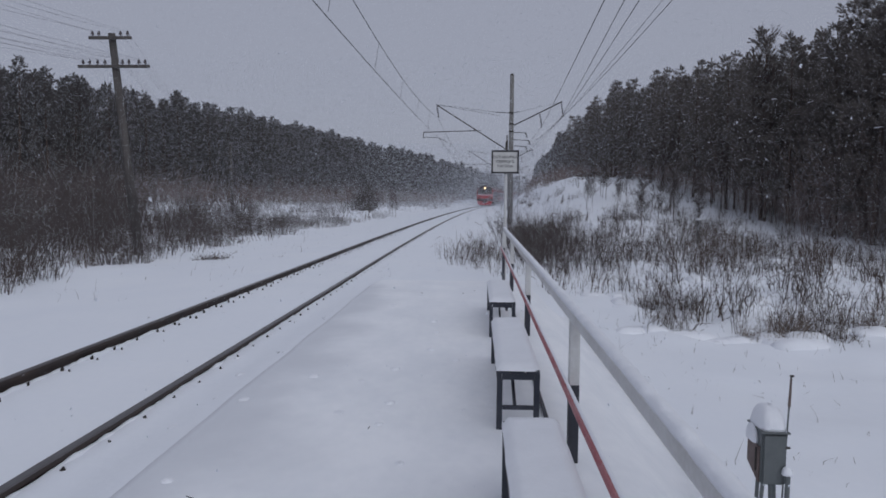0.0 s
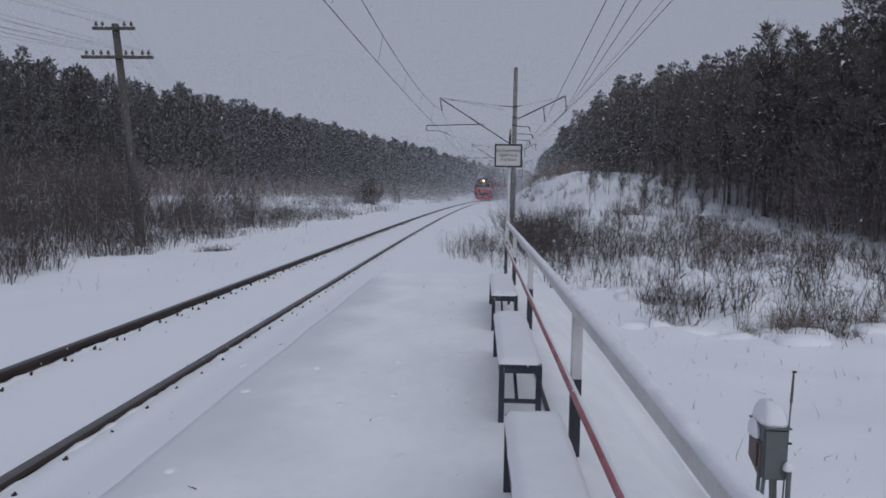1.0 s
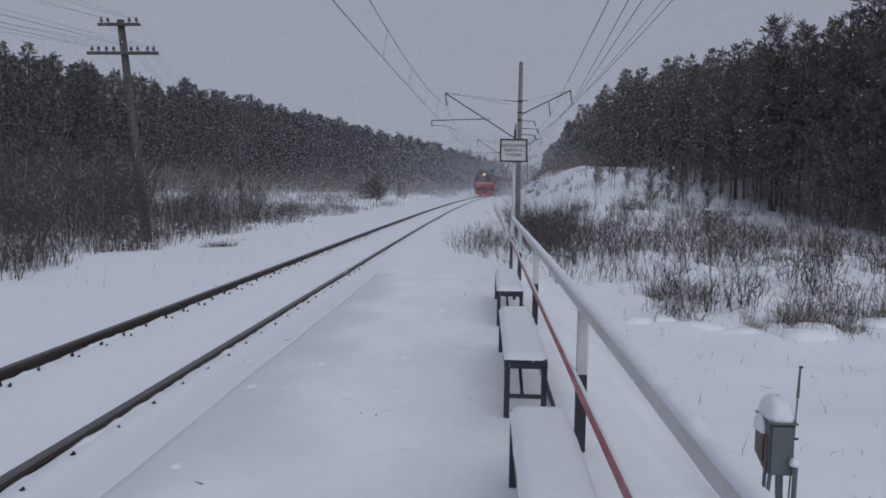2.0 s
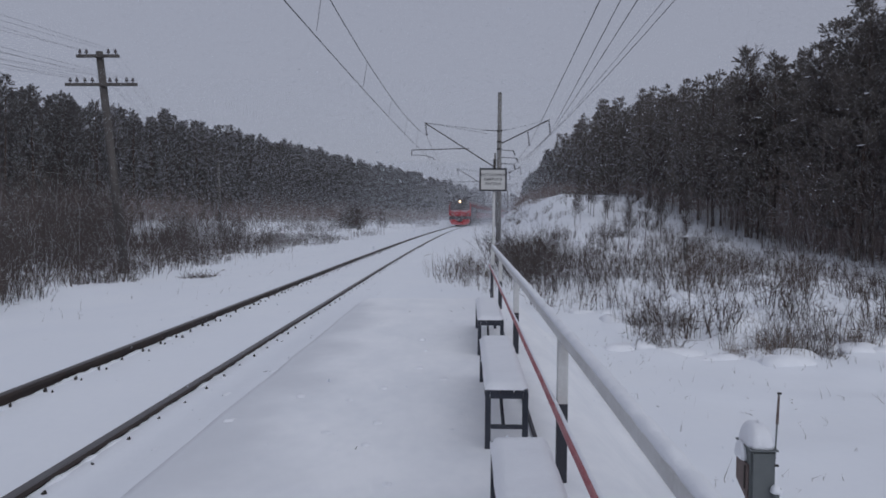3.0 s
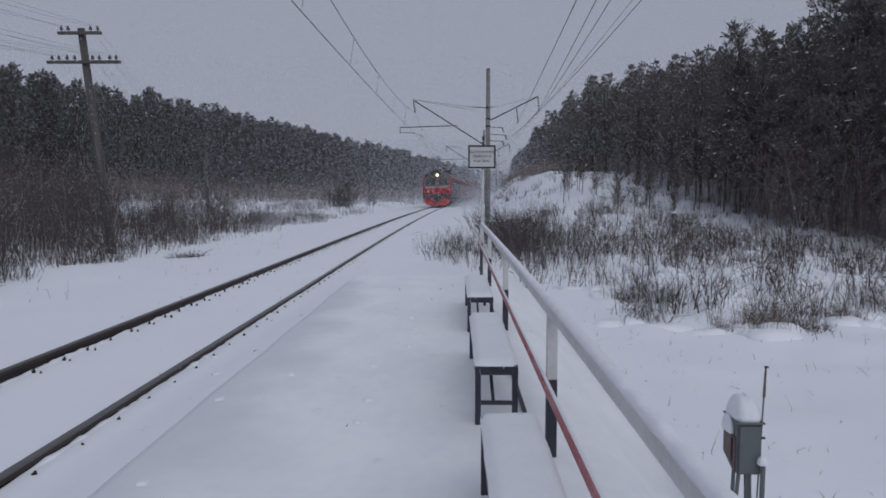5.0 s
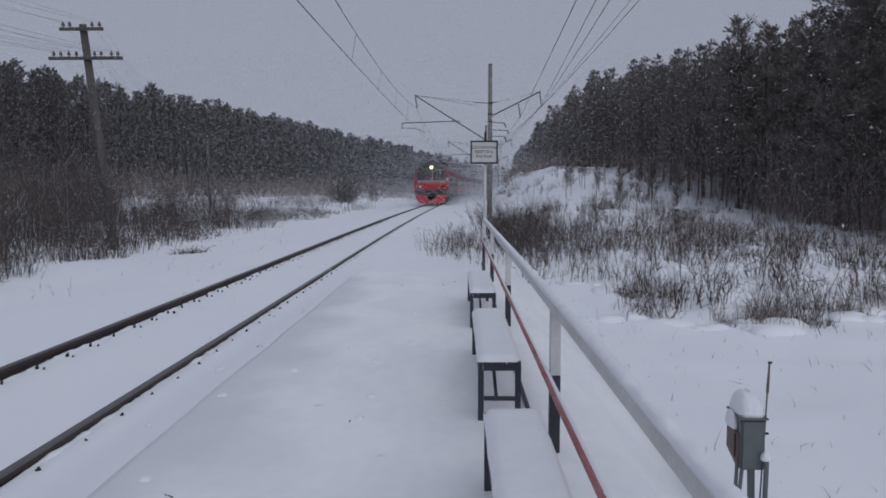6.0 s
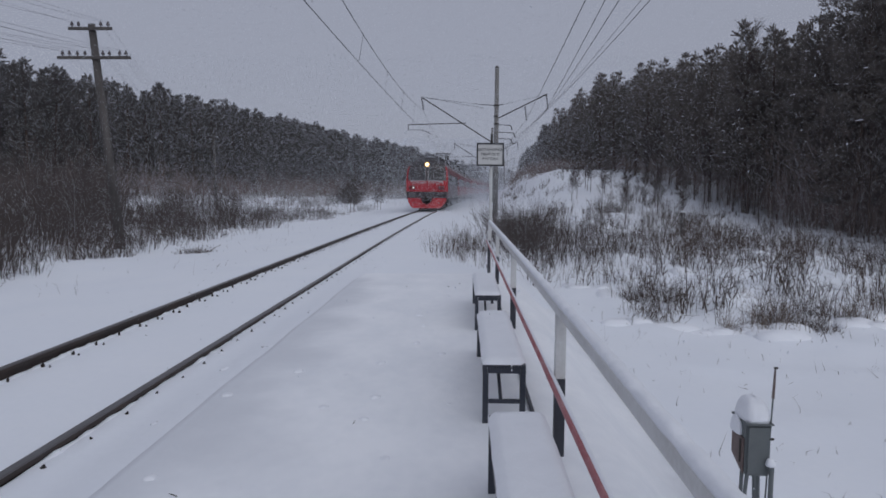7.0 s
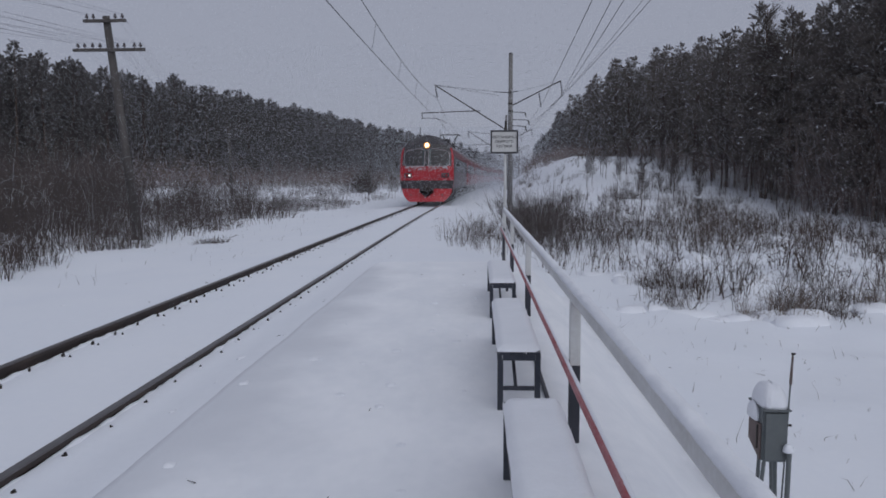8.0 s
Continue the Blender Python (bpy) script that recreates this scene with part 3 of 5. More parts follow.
# ---- trackside cabinet ----
def build_cabinet():
    ob = thing("junction_box", "grey metal trackside junction box with a tall cap of snow", "junction box", Matrix.Translation((2.0, 4.80, -0.55)))
    bm = bmesh.new()
    box(bm, 0, 0.125, 0.50, 0.165, 0.25, 0.36)
    for v in bm.verts:
        if v.co.z < 0.4 and v.co.y > 0.2:
            v.co.z += 0.11
    bmesh.ops.bevel(bm, geom=list(bm.edges), offset=0.008, segments=2, affect="EDGES")
    body = part("body", bm, BOX_GREY, ob)
    bm = bmesh.new()
    box(bm, 0, 0.115, 0.684, 0.182, 0.285, 0.012, 0.004)
    part("lid", bm, BOX_GREY, body, "thin overhanging lid")
    bm = bmesh.new()
    box(bm, 0, -0.006, 0.50, 0.14, 0.014, 0.325, 0.005)
    part("door", bm, BOX_GREY, body)
    bm = bmesh.new()
    box(bm, -0.088, 0.125, 0.475, 0.012, 0.20, 0.20, 0.003)
    for v in bm.verts:
        if v.co.z < 0.45:
            v.co.z += 0.44 * (v.co.y - 0.125)
    part("side_panel", bm, BOX_RUST, body, "rusty side panel")
    bm = bmesh.new()
    rod(bm, (-0.096, 0.06, 0.40), (-0.096, 0.06, 0.56), 0.008, n=6)
    part("hinge", bm, IRON, body)
    verts, faces = dome(0.088, 0.142, 0.686, 0.155, 2.0, 20, 9)
    mesh_part("snow_cap", [(x, y + 0.125, z) for x, y, z in verts], faces, SOFT_SNOW, ob, "rounded cap of snow", True)
    verts, faces = dome(0.022, 0.085, 0.585, 0.115, 5.0, 12, 5)
    mesh_part("side_snow", [(x - 0.092, y + 0.15, z) for x, y, z in verts], faces, SOFT_SNOW, ob, "snow stuck to the side", True)
    for x, y, lean in ((-0.055, 0.03, -0.05), (0.02, 0.04, 0.02), (-0.02, 0.2, -0.02), (0.055, 0.2, 0.03)):
        bm = bmesh.new()
        rod(bm, (x + lean, y, -0.3), (x, y, 0.34 if y < 0.1 else 0.40), 0.014, n=8)
        part("leg", bm, BOX_GREY, ob)
    bm = bmesh.new()
    rod(bm, (0.070, -0.04, -0.3), (0.078, -0.04, 0.42), 0.0165, n=12)
    part("conduit", bm, BOX_GREY, ob)
    verts, faces = dome(0.030, 0.030, 0.41, 0.055, 9.0, 12, 5)
    mesh_part("conduit_snow", [(x + 0.07, y - 0.04, z) for x, y, z in verts], faces, SOFT_SNOW, ob, "ball of snow on the conduit", True)
    mark = thing("marker_rod", "thin steel marker rod with a sleeve, standing in the snow", "rod", Matrix.Translation((2.09, 4.80, -0.55)))
    bm = bmesh.new()
    rod(bm, (-0.045, 0, -0.3), (0, 0, 1.07), 0.0058, n=8)
    part("shaft", bm, BOX_GREY, mark)
    bm = bmesh.new()
    rod(bm, (-0.006, 0, 0.86), (0, 0, 1.05), 0.0105, 0.007, n=8)
    part("sleeve", bm, BOX_RUST, mark)
    for z in (1.065, 0.58):
        bm = bmesh.new()
        box(bm, 0.004 if z > 1 else -0.012, 0, z, 0.026 if z > 1 else 0.046, 0.016, 0.014, 0.003)
        part("clip", bm, IRON, mark)
    post = thing("fence_post", "old wooden fence post standing among dry weeds", "post", Matrix.Translation((8.45, 28.0, ground_height(8.45, 28.0))))
    bm = bmesh.new()
    rod(bm, (0.03, 0, -0.3), (0, 0, 0.95), 0.10, 0.09, 9)
    part("stake", bm, OLD_WOOD, post)
    verts, faces = dome(0.095, 0.095, 0.94, 0.06, 4.0, 10, 4)
    mesh_part("snow_cap", verts, faces, SOFT_SNOW, post, "", True)


build_sign()
build_telegraph()
build_cabinet()

# ---- train ----
TRAIN_RED = material("train_red", (0.52, 0.022, 0.034), 0.45, vary=0.7, other=(0.26, 0.02, 0.03), scale=1.5, fine=20, bump=0.03)
TRAIN_SIDE = material("train_dull_red", (0.19, 0.025, 0.034), 0.5, vary=0.7, other=(0.13, 0.06, 0.07), scale=1.5)
TRAIN_DARK = material("train_dark_grey", (0.032, 0.030, 0.034), 0.5, vary=0.5, other=(0.07, 0.06, 0.065), scale=2)
TRAIN_GREY = material("train_light_grey", (0.105, 0.085, 0.095), 0.5, vary=0.7, other=(0.20, 0.18, 0.195), scale=1.4)
TRAIN_ROOF = material("train_roof", (0.085, 0.06, 0.06), 0.7, vary=0.8, other=(0.30, 0.29, 0.31), scale=1.2, fine=14)
CAB_GLASS = material("cab_glass", (0.060, 0.078, 0.085), 0.12)
# weak orange emission that stands for the halo round the headlamp
LAMP_HALO = material("lamp_halo", (0.5, 0.3, 0.15), 0.3, emit=(1.0, 0.42, 0.12), power=0.55)
RIME = material("dirty_rime", (0.58, 0.55, 0.58), 0.8, vary=0.8, other=(0.32, 0.22, 0.24), scale=9)
LAMP_GLOW = material("headlamp_glow", (1, 0.9, 0.75), 0.3, emit=(1.0, 0.74, 0.38), power=6.0)
MARKER_GLOW = material("marker_glow", (1, 0.95, 0.9), 0.3, emit=(1.0, 0.93, 0.86), power=1.8)
RED_LENS = material("red_lens", (0.30, 0.015, 0.02), 0.25)

LEVELS = ((0.95, 1.66), (1.10, 1.70), (1.58, 1.72), (1.64, 1.72), (2.15, 1.72), (2.30, 1.72), (2.48, 1.72), (3.10, 1.70), (3.45, 1.65), (3.66, 1.57), (3.90, 1.38), (4.12, 1.15), (4.30, 0.88), (4.43, 0.57), (4.50, 0.26), (4.52, 0.0))
CAR = 21.6


def face_back(z):
    return 0.10 * smooth(1.6, 0.95, z) + 0.42 * max(0, z - 2.35) / 1.3 + 0.6 * smooth(3.85, 4.55, z)


def car_shell(cab):
    """Sides, roof and ends; returns vertices, faces and the paint of each face."""
    cols = [-1, -0.93, -0.75, -0.5, -0.25, 0, 0.25, 0.5, 0.75, 0.93, 1]
    verts, faces, paint = [], [], []
    n = len(cols)
    for z, w in LEVELS:
        for c in cols:
            y = (face_back(z) + 0.34 * abs(c) ** 3.5) if cab else 0.0
            verts.append((c * w, y, z))
    for j in range(len(LEVELS) - 1):
        z = (LEVELS[j][0] + LEVELS[j + 1][0]) / 2
        for i in range(n - 1):
            faces.append((j * n + i, j * n + i + 1, (j + 1) * n + i + 1, (j + 1) * n + i))
            side = i in (0, n - 2)
            paint.append((1 if z < 1.6 else 0 if z < 2.4 else 0 if side and z < 3.6 else 1) if cab else (1 if z < 3.8 else 3))
    ys = [0.6, 1.5, CAR - 0.02] if cab else [CAR - 0.02]
    last = {-1: [j * n for j in range(len(LEVELS))], 1: [j * n + n - 1 for j in range(len(LEVELS))]}
    for k, y in enumerate(ys):
        for s in (-1, 1):
            ring = []
            for j, (z, w) in enumerate(LEVELS):
                verts.append((s * w, max(y, (face_back(z) + 0.345) if cab else y), z))
                ring.append(len(verts) - 1)
            for j in range(len(LEVELS) - 1):
                z = (LEVELS[j][0] + LEVELS[j + 1][0]) / 2
                q = (last[s][j], last[s][j + 1], ring[j + 1], ring[j])
                faces.append(q if s > 0 else q[::-1])
                paint.append(3 if z > 3.7 else (0 if z < 2.2 and k == 0 else 1) if (cab and k < 2) else 4 if z > 3.12 else 1 if (z > 2.2 or z < 1.1) else 2 if cab else 4)
            last[s] = ring
    a, b = last[-1], last[1]
    for j in range(len(LEVELS) - 1):
        faces.append((a[j], a[j + 1], b[j + 1], b[j]))
        paint.append(1)
    return verts, faces, paint


def slab(points, y_of, thick):
    """A plate on the cab front: outline points (x, z), set out by thick from the shell."""
    bm = bmesh.new()
    fr = [bm.verts.new((x, y_of(x, z) - thick, z)) for x, z in points]
    bk = [bm.verts.new((x, y_of(x, z) + 0.06, z)) for x, z in points]
    bm.faces.new(fr)
    bm.faces.new(bk[::-1])
    k = len(points)
    for i in range(k):
        bm.faces.new((fr[(i + 1) % k], fr[i], bk[i], bk[(i + 1) % k]))
    bmesh.ops.recalc_face_normals(bm, faces=bm.faces)
    return bm


def cab_y(x, z):
    w = next((w0 for z0, w0 in LEVELS if z0 >= z), 1.7)
    return face_back(z) + 0.34 * min(1, abs(x) / max(w, 0.3)) ** 3.5


def shared(name, bm, mat):
    me = bpy.data.meshes.new(name)
    bm.to_mesh(me)
    bm.free()
    me.materials.append(mat)
    return me


def put(name, me, parent, m):
    ob = new(name, me)
    ob.parent = parent
    ob.matrix_basis = m
    return ob


def build_car(cab, pantograph):
    ob = thing("train_front_car" if cab else "train_car", "red electric train driving car with lit headlamp, snow on its nose" if cab else "red and grey electric train passenger car coupled behind", "train car", group="cars of the electric train")
    v, f, p = car_shell(cab)
    body = mesh_part("body", v, f, (TRAIN_RED, TRAIN_DARK, TRAIN_GREY, TRAIN_ROOF, TRAIN_SIDE), ob)
    body.data.polygons.foreach_set("material_index", p)
    bm = bmesh.new()
    box(bm, 0, 0, 0, 0.02, 1.15, 0.78, 0.006)
    pane = shared("side_window", bm, CAB_GLASS)
    bm = bmesh.new()
    box(bm, 0, 0, 0, 0.03, 1.25, 2.15, 0.01)
    leaf = shared("door", bm, TRAIN_GREY if cab else TRAIN_RED)
    bm = bmesh.new()
    box(bm, 0, 0, 0, 0.02, 0.45, 0.75, 0.006)
    light = shared("door_window", bm, CAB_GLASS)
    for s in (-1, 1):
        for i in range(9):
            put("side_window", pane, ob, Matrix.Translation((s * 1.715, 5.0 + 1.55 * i, 2.66)))
        for y in (2.9, CAR - 1.6):
            d = put("door", leaf, ob, Matrix.Translation((s * 1.715, y, 2.12)))
            for q in (-0.3, 0.3):
                put("door_window", light, d, Matrix.Translation((s * 0.012, q, 0.45)))
    for y in (4.0, CAR - 4.0):
        bm = bmesh.new()
        for s in (-1, 1):
            box(bm, s * 1.05, y, 0.62, 0.16, 2.9, 0.24, 0.03)
            for q in (-1.3, 1.3):
                rod(bm, (s * 0.72, y + q, 0.475), (s * 0.86, y + q, 0.475), 0.475, n=20)
                box(bm, s * 1.05, y + q, 0.5, 0.2, 0.3, 0.3, 0.03)
        for q in (-1.3, 1.3):
            rod(bm, (-0.8, y + q, 0.475), (0.8, y + q, 0.475), 0.08, n=10)
        box(bm, 0, y, 0.72, 1.9, 0.5, 0.3, 0.04)
        part("bogie", bm, IRON, ob, "dark steel bogie with wheels")
    for y, ln, w in ((8.0, 1.8, 1.5), (10.6, 2.4, 1.55), (13.4, 1.4, 1.5)):
        bm = bmesh.new()
        box(bm, 0, y, 0.70, 2 * w, ln, 0.5, 0.05)
        part("underfloor_box", bm, TRAIN_DARK, ob)
    for y in (5.5, 9.0, 12.5, 16.0):
        bm = bmesh.new()
        box(bm, 0, y, 4.30, 1.0, 1.5, 0.16, 0.05)
        part("roof_vent", bm, TRAIN_ROOF, ob)
    if pantograph:
        y = 2.6
        bm = bmesh.new()
        for s in (-1, 1):
            rod(bm, (s * 0.55, y - 0.9, 4.5), (s * 0.55, y + 0.9, 4.5), 0.05, n=6)
            for q in (-1, 1):
                rod(bm, (s * 0.5, y + q * 0.7, 4.5), (s * 0.30, y + q * 1.2, 5.05), 0.045, n=6)
                rod(bm, (s * 0.30, y + q * 1.2, 5.05), (s * 0.72, y, 5.92), 0.038, n=6)
                rod(bm, (s * 0.55, y + q * 0.8, 4.25), (s * 0.55, y + q * 0.8, 4.5), 0.07, n=8)
        for q in (-1.2, 1.2):
            rod(bm, (-0.30, y + q, 5.05), (0.30, y + q, 5.05), 0.04, n=6)
        part("pantograph", bm, IRON, ob, "raised folding pantograph frame")
        mesh_part("contact_strip", *tube([(-1.0, y, 5.86), (-0.8, y, 5.95), (0.8, y, 5.95), (1.0, y, 5.86)], 0.055, 6), IRON, ob)
    if not cab:
        bm = bmesh.new()
        box(bm, 0, -0.32, 2.2, 1.3, 0.62, 2.3, 0.04)
        part("gangway", bm, TRAIN_DARK, ob, "dark bellows between the cars")
        return ob
    # nose of the driving car
    for s in (-1, 1):
        inner, outer = (0.13, 1.42)
        pts = [(s * x, z) for x, z in ((inner, 2.50), (outer - 0.12, 2.48), (outer + 0.04, 2.62), (outer + 0.02, 3.30), (outer - 0.16, 3.50), (inner + 0.1, 3.64), (inner, 3.56))]
        part("windscreen", slab(pts, cab_y, 0.012), CAB_GLASS, ob, "dark windscreen pane")
        ring = [(x, cab_y(x, z) - 0.03, z) for x, z in pts + pts[:1]]
        mesh_part("windscreen_seal", *tube(ring, 0.016, 6), INK, ob, "black rubber seal")
        mesh_part("windscreen_rime", *tube([(x, y - 0.015, z) for x, y, z in ring], 0.013, 6), RIME, ob, "rime round the windscreen edge")
        mesh_part("frozen_snow", *snow_ridge((s * 0.22, cab_y(0.2, 2.47) - 0.07, 2.44), (s * 1.36, cab_y(1.3, 2.47) - 0.06, 2.44), 0.035, 0.025, 26, 3.0 + s), RIME, ob, "snow frozen along the windscreen sill")
        bm = bmesh.new()
        rod(bm, (s * 0.55, cab_y(0.5, 2.5) - 0.06, 2.45), (s * 0.72, cab_y(0.7, 3.2) - 0.06, 3.2), 0.014, n=5)
        part("wiper", bm, IRON, ob)
        bm = bmesh.new()
        y = cab_y(1.22, 1.9)
        box(bm, s * 1.20, y - 0.02, 1.90, 0.50, 0.12, 0.30, 0.04)
        pod = part("lamp_pod", bm, TRAIN_DARK, ob, "dark lamp housing")
        bm = bmesh.new()
        rod(bm, (s * 1.28, y - 0.13, 1.90), (s * 1.28, y - 0.07, 1.90), 0.085, n=14)
        part("marker_lamp", bm, RED_LENS, pod, "unlit red marker lens")
        bm = bmesh.new()
        rod(bm, (s * 1.10, y - 0.13, 1.90), (s * 1.10, y - 0.07, 1.90), 0.052, n=14)
        part("buffer_lamp", bm, MARKER_GLOW if s < 0 else RED_LENS, pod, "lit white buffer lamp" if s < 0 else "")
        bm = bmesh.new()
        box(bm, s * 1.20, cab_y(1.2, 1.4) - 0.02, 1.42, 0.5, 0.05, 0.10, 0.01)
        part("grab_step", bm, TRAIN_GREY, ob, "snowy grey step bar")
        bm = bmesh.new()
        rod(bm, (s * 1.76, 0.62, 2.6), (s * 1.98, 0.58, 2.6), 0.02, n=6)
        box(bm, s * 1.98, 0.58, 2.62, 0.10, 0.05, 0.36, 0.02)
        part("side_mirror", bm, IRON, ob)
        for k in range(7):
            x0 = s * (0.16 + 0.19 * k + 0.05 * math.sin(k * 2.9))
            run = 0.10 + 0.16 * abs(math.sin(k * 1.7 + s))
            z0 = 2.43 - 0.02 * (k % 3)
            trail = [(x0 + s * 0.35 * run * q / 4 * math.sin(k * 1.3), cab_y(x0, z0 - run * q / 4) - 0.02, z0 - run * q / 4) for q in range(5)]
            mesh_part("frozen_trickle", *tube(trail, 0.017, 5), RIME, ob)
        for k in range(11):
            x, z = s * (0.08 + 0.125 * k), 2.34 + 0.09 * math.sin(k * 2.3 + s) + 0.05 * math.cos(k * 5.1)
            verts, faces = dome(0.05 + 0.04 * math.sin(k * 3.7) ** 2, 0.06, 0.0, 0.06 + 0.06 * math.cos(k * 1.9 + s) ** 2, k + s, 8, 3)
            mesh_part("frozen_clump", [(x + vx, cab_y(x, z) - 0.05 + vy, z + vz) for vx, vy, vz in verts], faces, RIME, ob)
    bm = bmesh.new()
    rod(bm, (0, cab_y(0, 3.85) - 0.10, 3.82), (0, cab_y(0, 3.85) + 0.5, 3.82), 0.27, 0.3, 20)
    hood = part("headlamp_hood", bm, TRAIN_DARK, ob)
    bm = bmesh.new()
    rod(bm, (0, cab_y(0, 3.85) - 0.16, 3.82), (0, cab_y(0, 3.85) - 0.09, 3.82), 0.105, 0.125, 20)
    part("headlamp", bm, LAMP_GLOW, hood, "lit warm white headlamp")
    # ring behind the lamp, added to glow as its halo
    bm = bmesh.new()
    rod(bm, (0, cab_y(0, 3.85) - 0.125, 3.82), (0, cab_y(0, 3.85) - 0.085, 3.82), 0.19, 0.21, 20)
    part("reflector", bm, LAMP_HALO, hood, "glowing ring added as the headlamp's orange halo")
    for s in (-1, 1):
        bm = bmesh.new()
        box(bm, s * 0.95, cab_y(0.9, 3.9) + 0.1, 3.93, 0.22, 0.3, 0.16, 0.04)
        part("roof_lamp_box", bm, TRAIN_GREY, ob)
    # apron with the gap for the coupler
    grid_z = ((1.04, 1.60, 0.0), (0.80, 1.58, -0.02), (0.48, 1.40, -0.10), (0.22, 1.12, -0.22))
    for s in (-1, 1):
        bm = bmesh.new()
        rows = []
        for z, w, y in grid_z:
            lo = 0.46 if z > 0.7 else 0.0
            xs = [lo + (w - lo) * k / 5 for k in range(6)]
            rows.append(([bm.verts.new((s * x, y + 0.30 * (x / 1.6) ** 3, z)) for x in xs], [bm.verts.new((s * x, y + 0.06 + 0.30 * (x / 1.6) ** 3, z)) for x in xs]))
        for (a, b), (c, d) in zip(rows, rows[1:]):
            for k in range(5):
                bm.faces.new((a[k], a[k + 1], c[k + 1], c[k]))
                bm.faces.new((b[k + 1], b[k], d[k], d[k + 1]))
        for k in range(5):
            bm.faces.new((rows[0][0][k], rows[0][1][k], rows[0][1][k + 1], rows[0][0][k + 1]))
            bm.faces.new((rows[-1][0][k], rows[-1][0][k + 1], rows[-1][1][k + 1], rows[-1][1][k]))
        for r, q in zip(rows, rows[1:]):
            bm.faces.new((r[0][5], r[1][5], q[1][5], q[0][5]))
            bm.faces.new((r[0][0], q[0][0], q[1][0], r[1][0]))
        bmesh.ops.recalc_face_normals(bm, faces=bm.faces)
        part("snow_plough", bm, TRAIN_RED, ob, "red snow plough apron")
        bm = bmesh.new()
        box(bm, s * 1.02, -0.10, 0.66, 0.12, 0.05, 0.10, 0.01)
        part("lifting_lug", bm, TRAIN_DARK, ob)
    bm = bmesh.new()
    box(bm, 0, -0.30, 1.06, 0.34, 0.7, 0.30, 0.05)
    box(bm, 0.06, -0.68, 1.06, 0.42, 0.22, 0.42, 0.06)
    part("coupler", bm, IRON, ob, "dark automatic coupler")
    bm = bmesh.new()
    box(bm, 0, -0.03, 1.36, 0.85, 0.10, 0.42, 0.03)
    part("coupler_recess", bm, TRAIN_DARK, ob)
    bm = bmesh.new()
    box(bm, 0, -0.02, 1.98, 1.75, 0.05, 0.34, 0.02)
    part("front_panel", bm, TRAIN_RED, ob)
    for x, y, h in ((-0.55, 1.7, 5.1), (0.55, 4.6, 5.1)):
        bm = bmesh.new()
        rod(bm, (x, y, 4.1), (x, y, h), 0.03, 0.018, 6)
        part("aerial", bm, IRON, ob)
    bm = bmesh.new()
    box(bm, 0.9, 6.5, 4.35, 0.5, 1.2, 0.35, 0.05)
    part("roof_box", bm, TRAIN_DARK, ob)
    return ob


FRONT_AT, SPEED = 153.0, 13.35
cars = [(build_car(k == 0, k in (1, 3, 5)), k) for k in range(7)]


def car_pose(front):
    a, b = on_track(front), on_track(front + CAR)
    return Matrix.Translation(a) @ Matrix.Rotation(-math.atan2(b.x - a.x, b.y - a.y), 4, "Z")


# ---- loose triangles: needles, stems, flakes ----
rnd = np.random.default_rng(7)


def tri_mesh(name, verts, tris, mat):
    me = bpy.data.meshes.new(name)
    verts, tris = np.asarray(verts, np.float32).reshape(-1, 3), np.asarray(tris, np.int32).reshape(-1, 3)
    me.vertices.add(len(verts))
    me.vertices.foreach_set("co", verts.ravel())
    me.loops.add(tris.size)
    me.loops.foreach_set("vertex_index", tris.ravel())
    me.polygons.add(len(tris))
    me.polygons.foreach_set("loop_start", np.arange(0, tris.size, 3, dtype=np.int32))
    me.update(calc_edges=True)
    me.materials.append(mat)
    return me


def flakes(centre, size, r):
    """One small random triangle at each centre."""
    n = len(centre)
    a = r.normal(size=(n, 3))
    a /= np.linalg.norm(a, axis=1)[:, None]
    b = np.cross(a, r.normal(size=(n, 3)))
    b /= np.linalg.norm(b, axis=1)[:, None]
    s = np.asarray(size)[:, None]
    v = np.stack([centre + a * s, centre + (-0.5 * a + 0.87 * b) * s, centre + (-0.5 * a - 0.87 * b) * s], 1)
    return v.reshape(-1, 3), np.arange(3 * n).reshape(-1, 3)


def tufts(base, way, length, width, r, blades=3):
    """Fans of needles: each tuft is a few long triangles that share their root."""
    n = len(base)
    verts, tris = [], []
    verts.append(base)
    for k in range(blades):
        d = way + r.normal(scale=0.55, size=(n, 3))
        d /= np.linalg.norm(d, axis=1)[:, None]
        side = np.cross(d, r.normal(size=(n, 3)))
        side /= np.linalg.norm(side, axis=1)[:, None]
        tip = base + d * (length * r.uniform(0.7, 1.2, n))[:, None]
        verts += [tip + side * width[:, None], tip - side * width[:, None]]
        tris.append(np.stack([np.arange(n), (1 + 2 * k) * n + np.arange(n), (2 + 2 * k) * n + np.arange(n)], 1))
    return np.concatenate(verts), np.concatenate(tris)


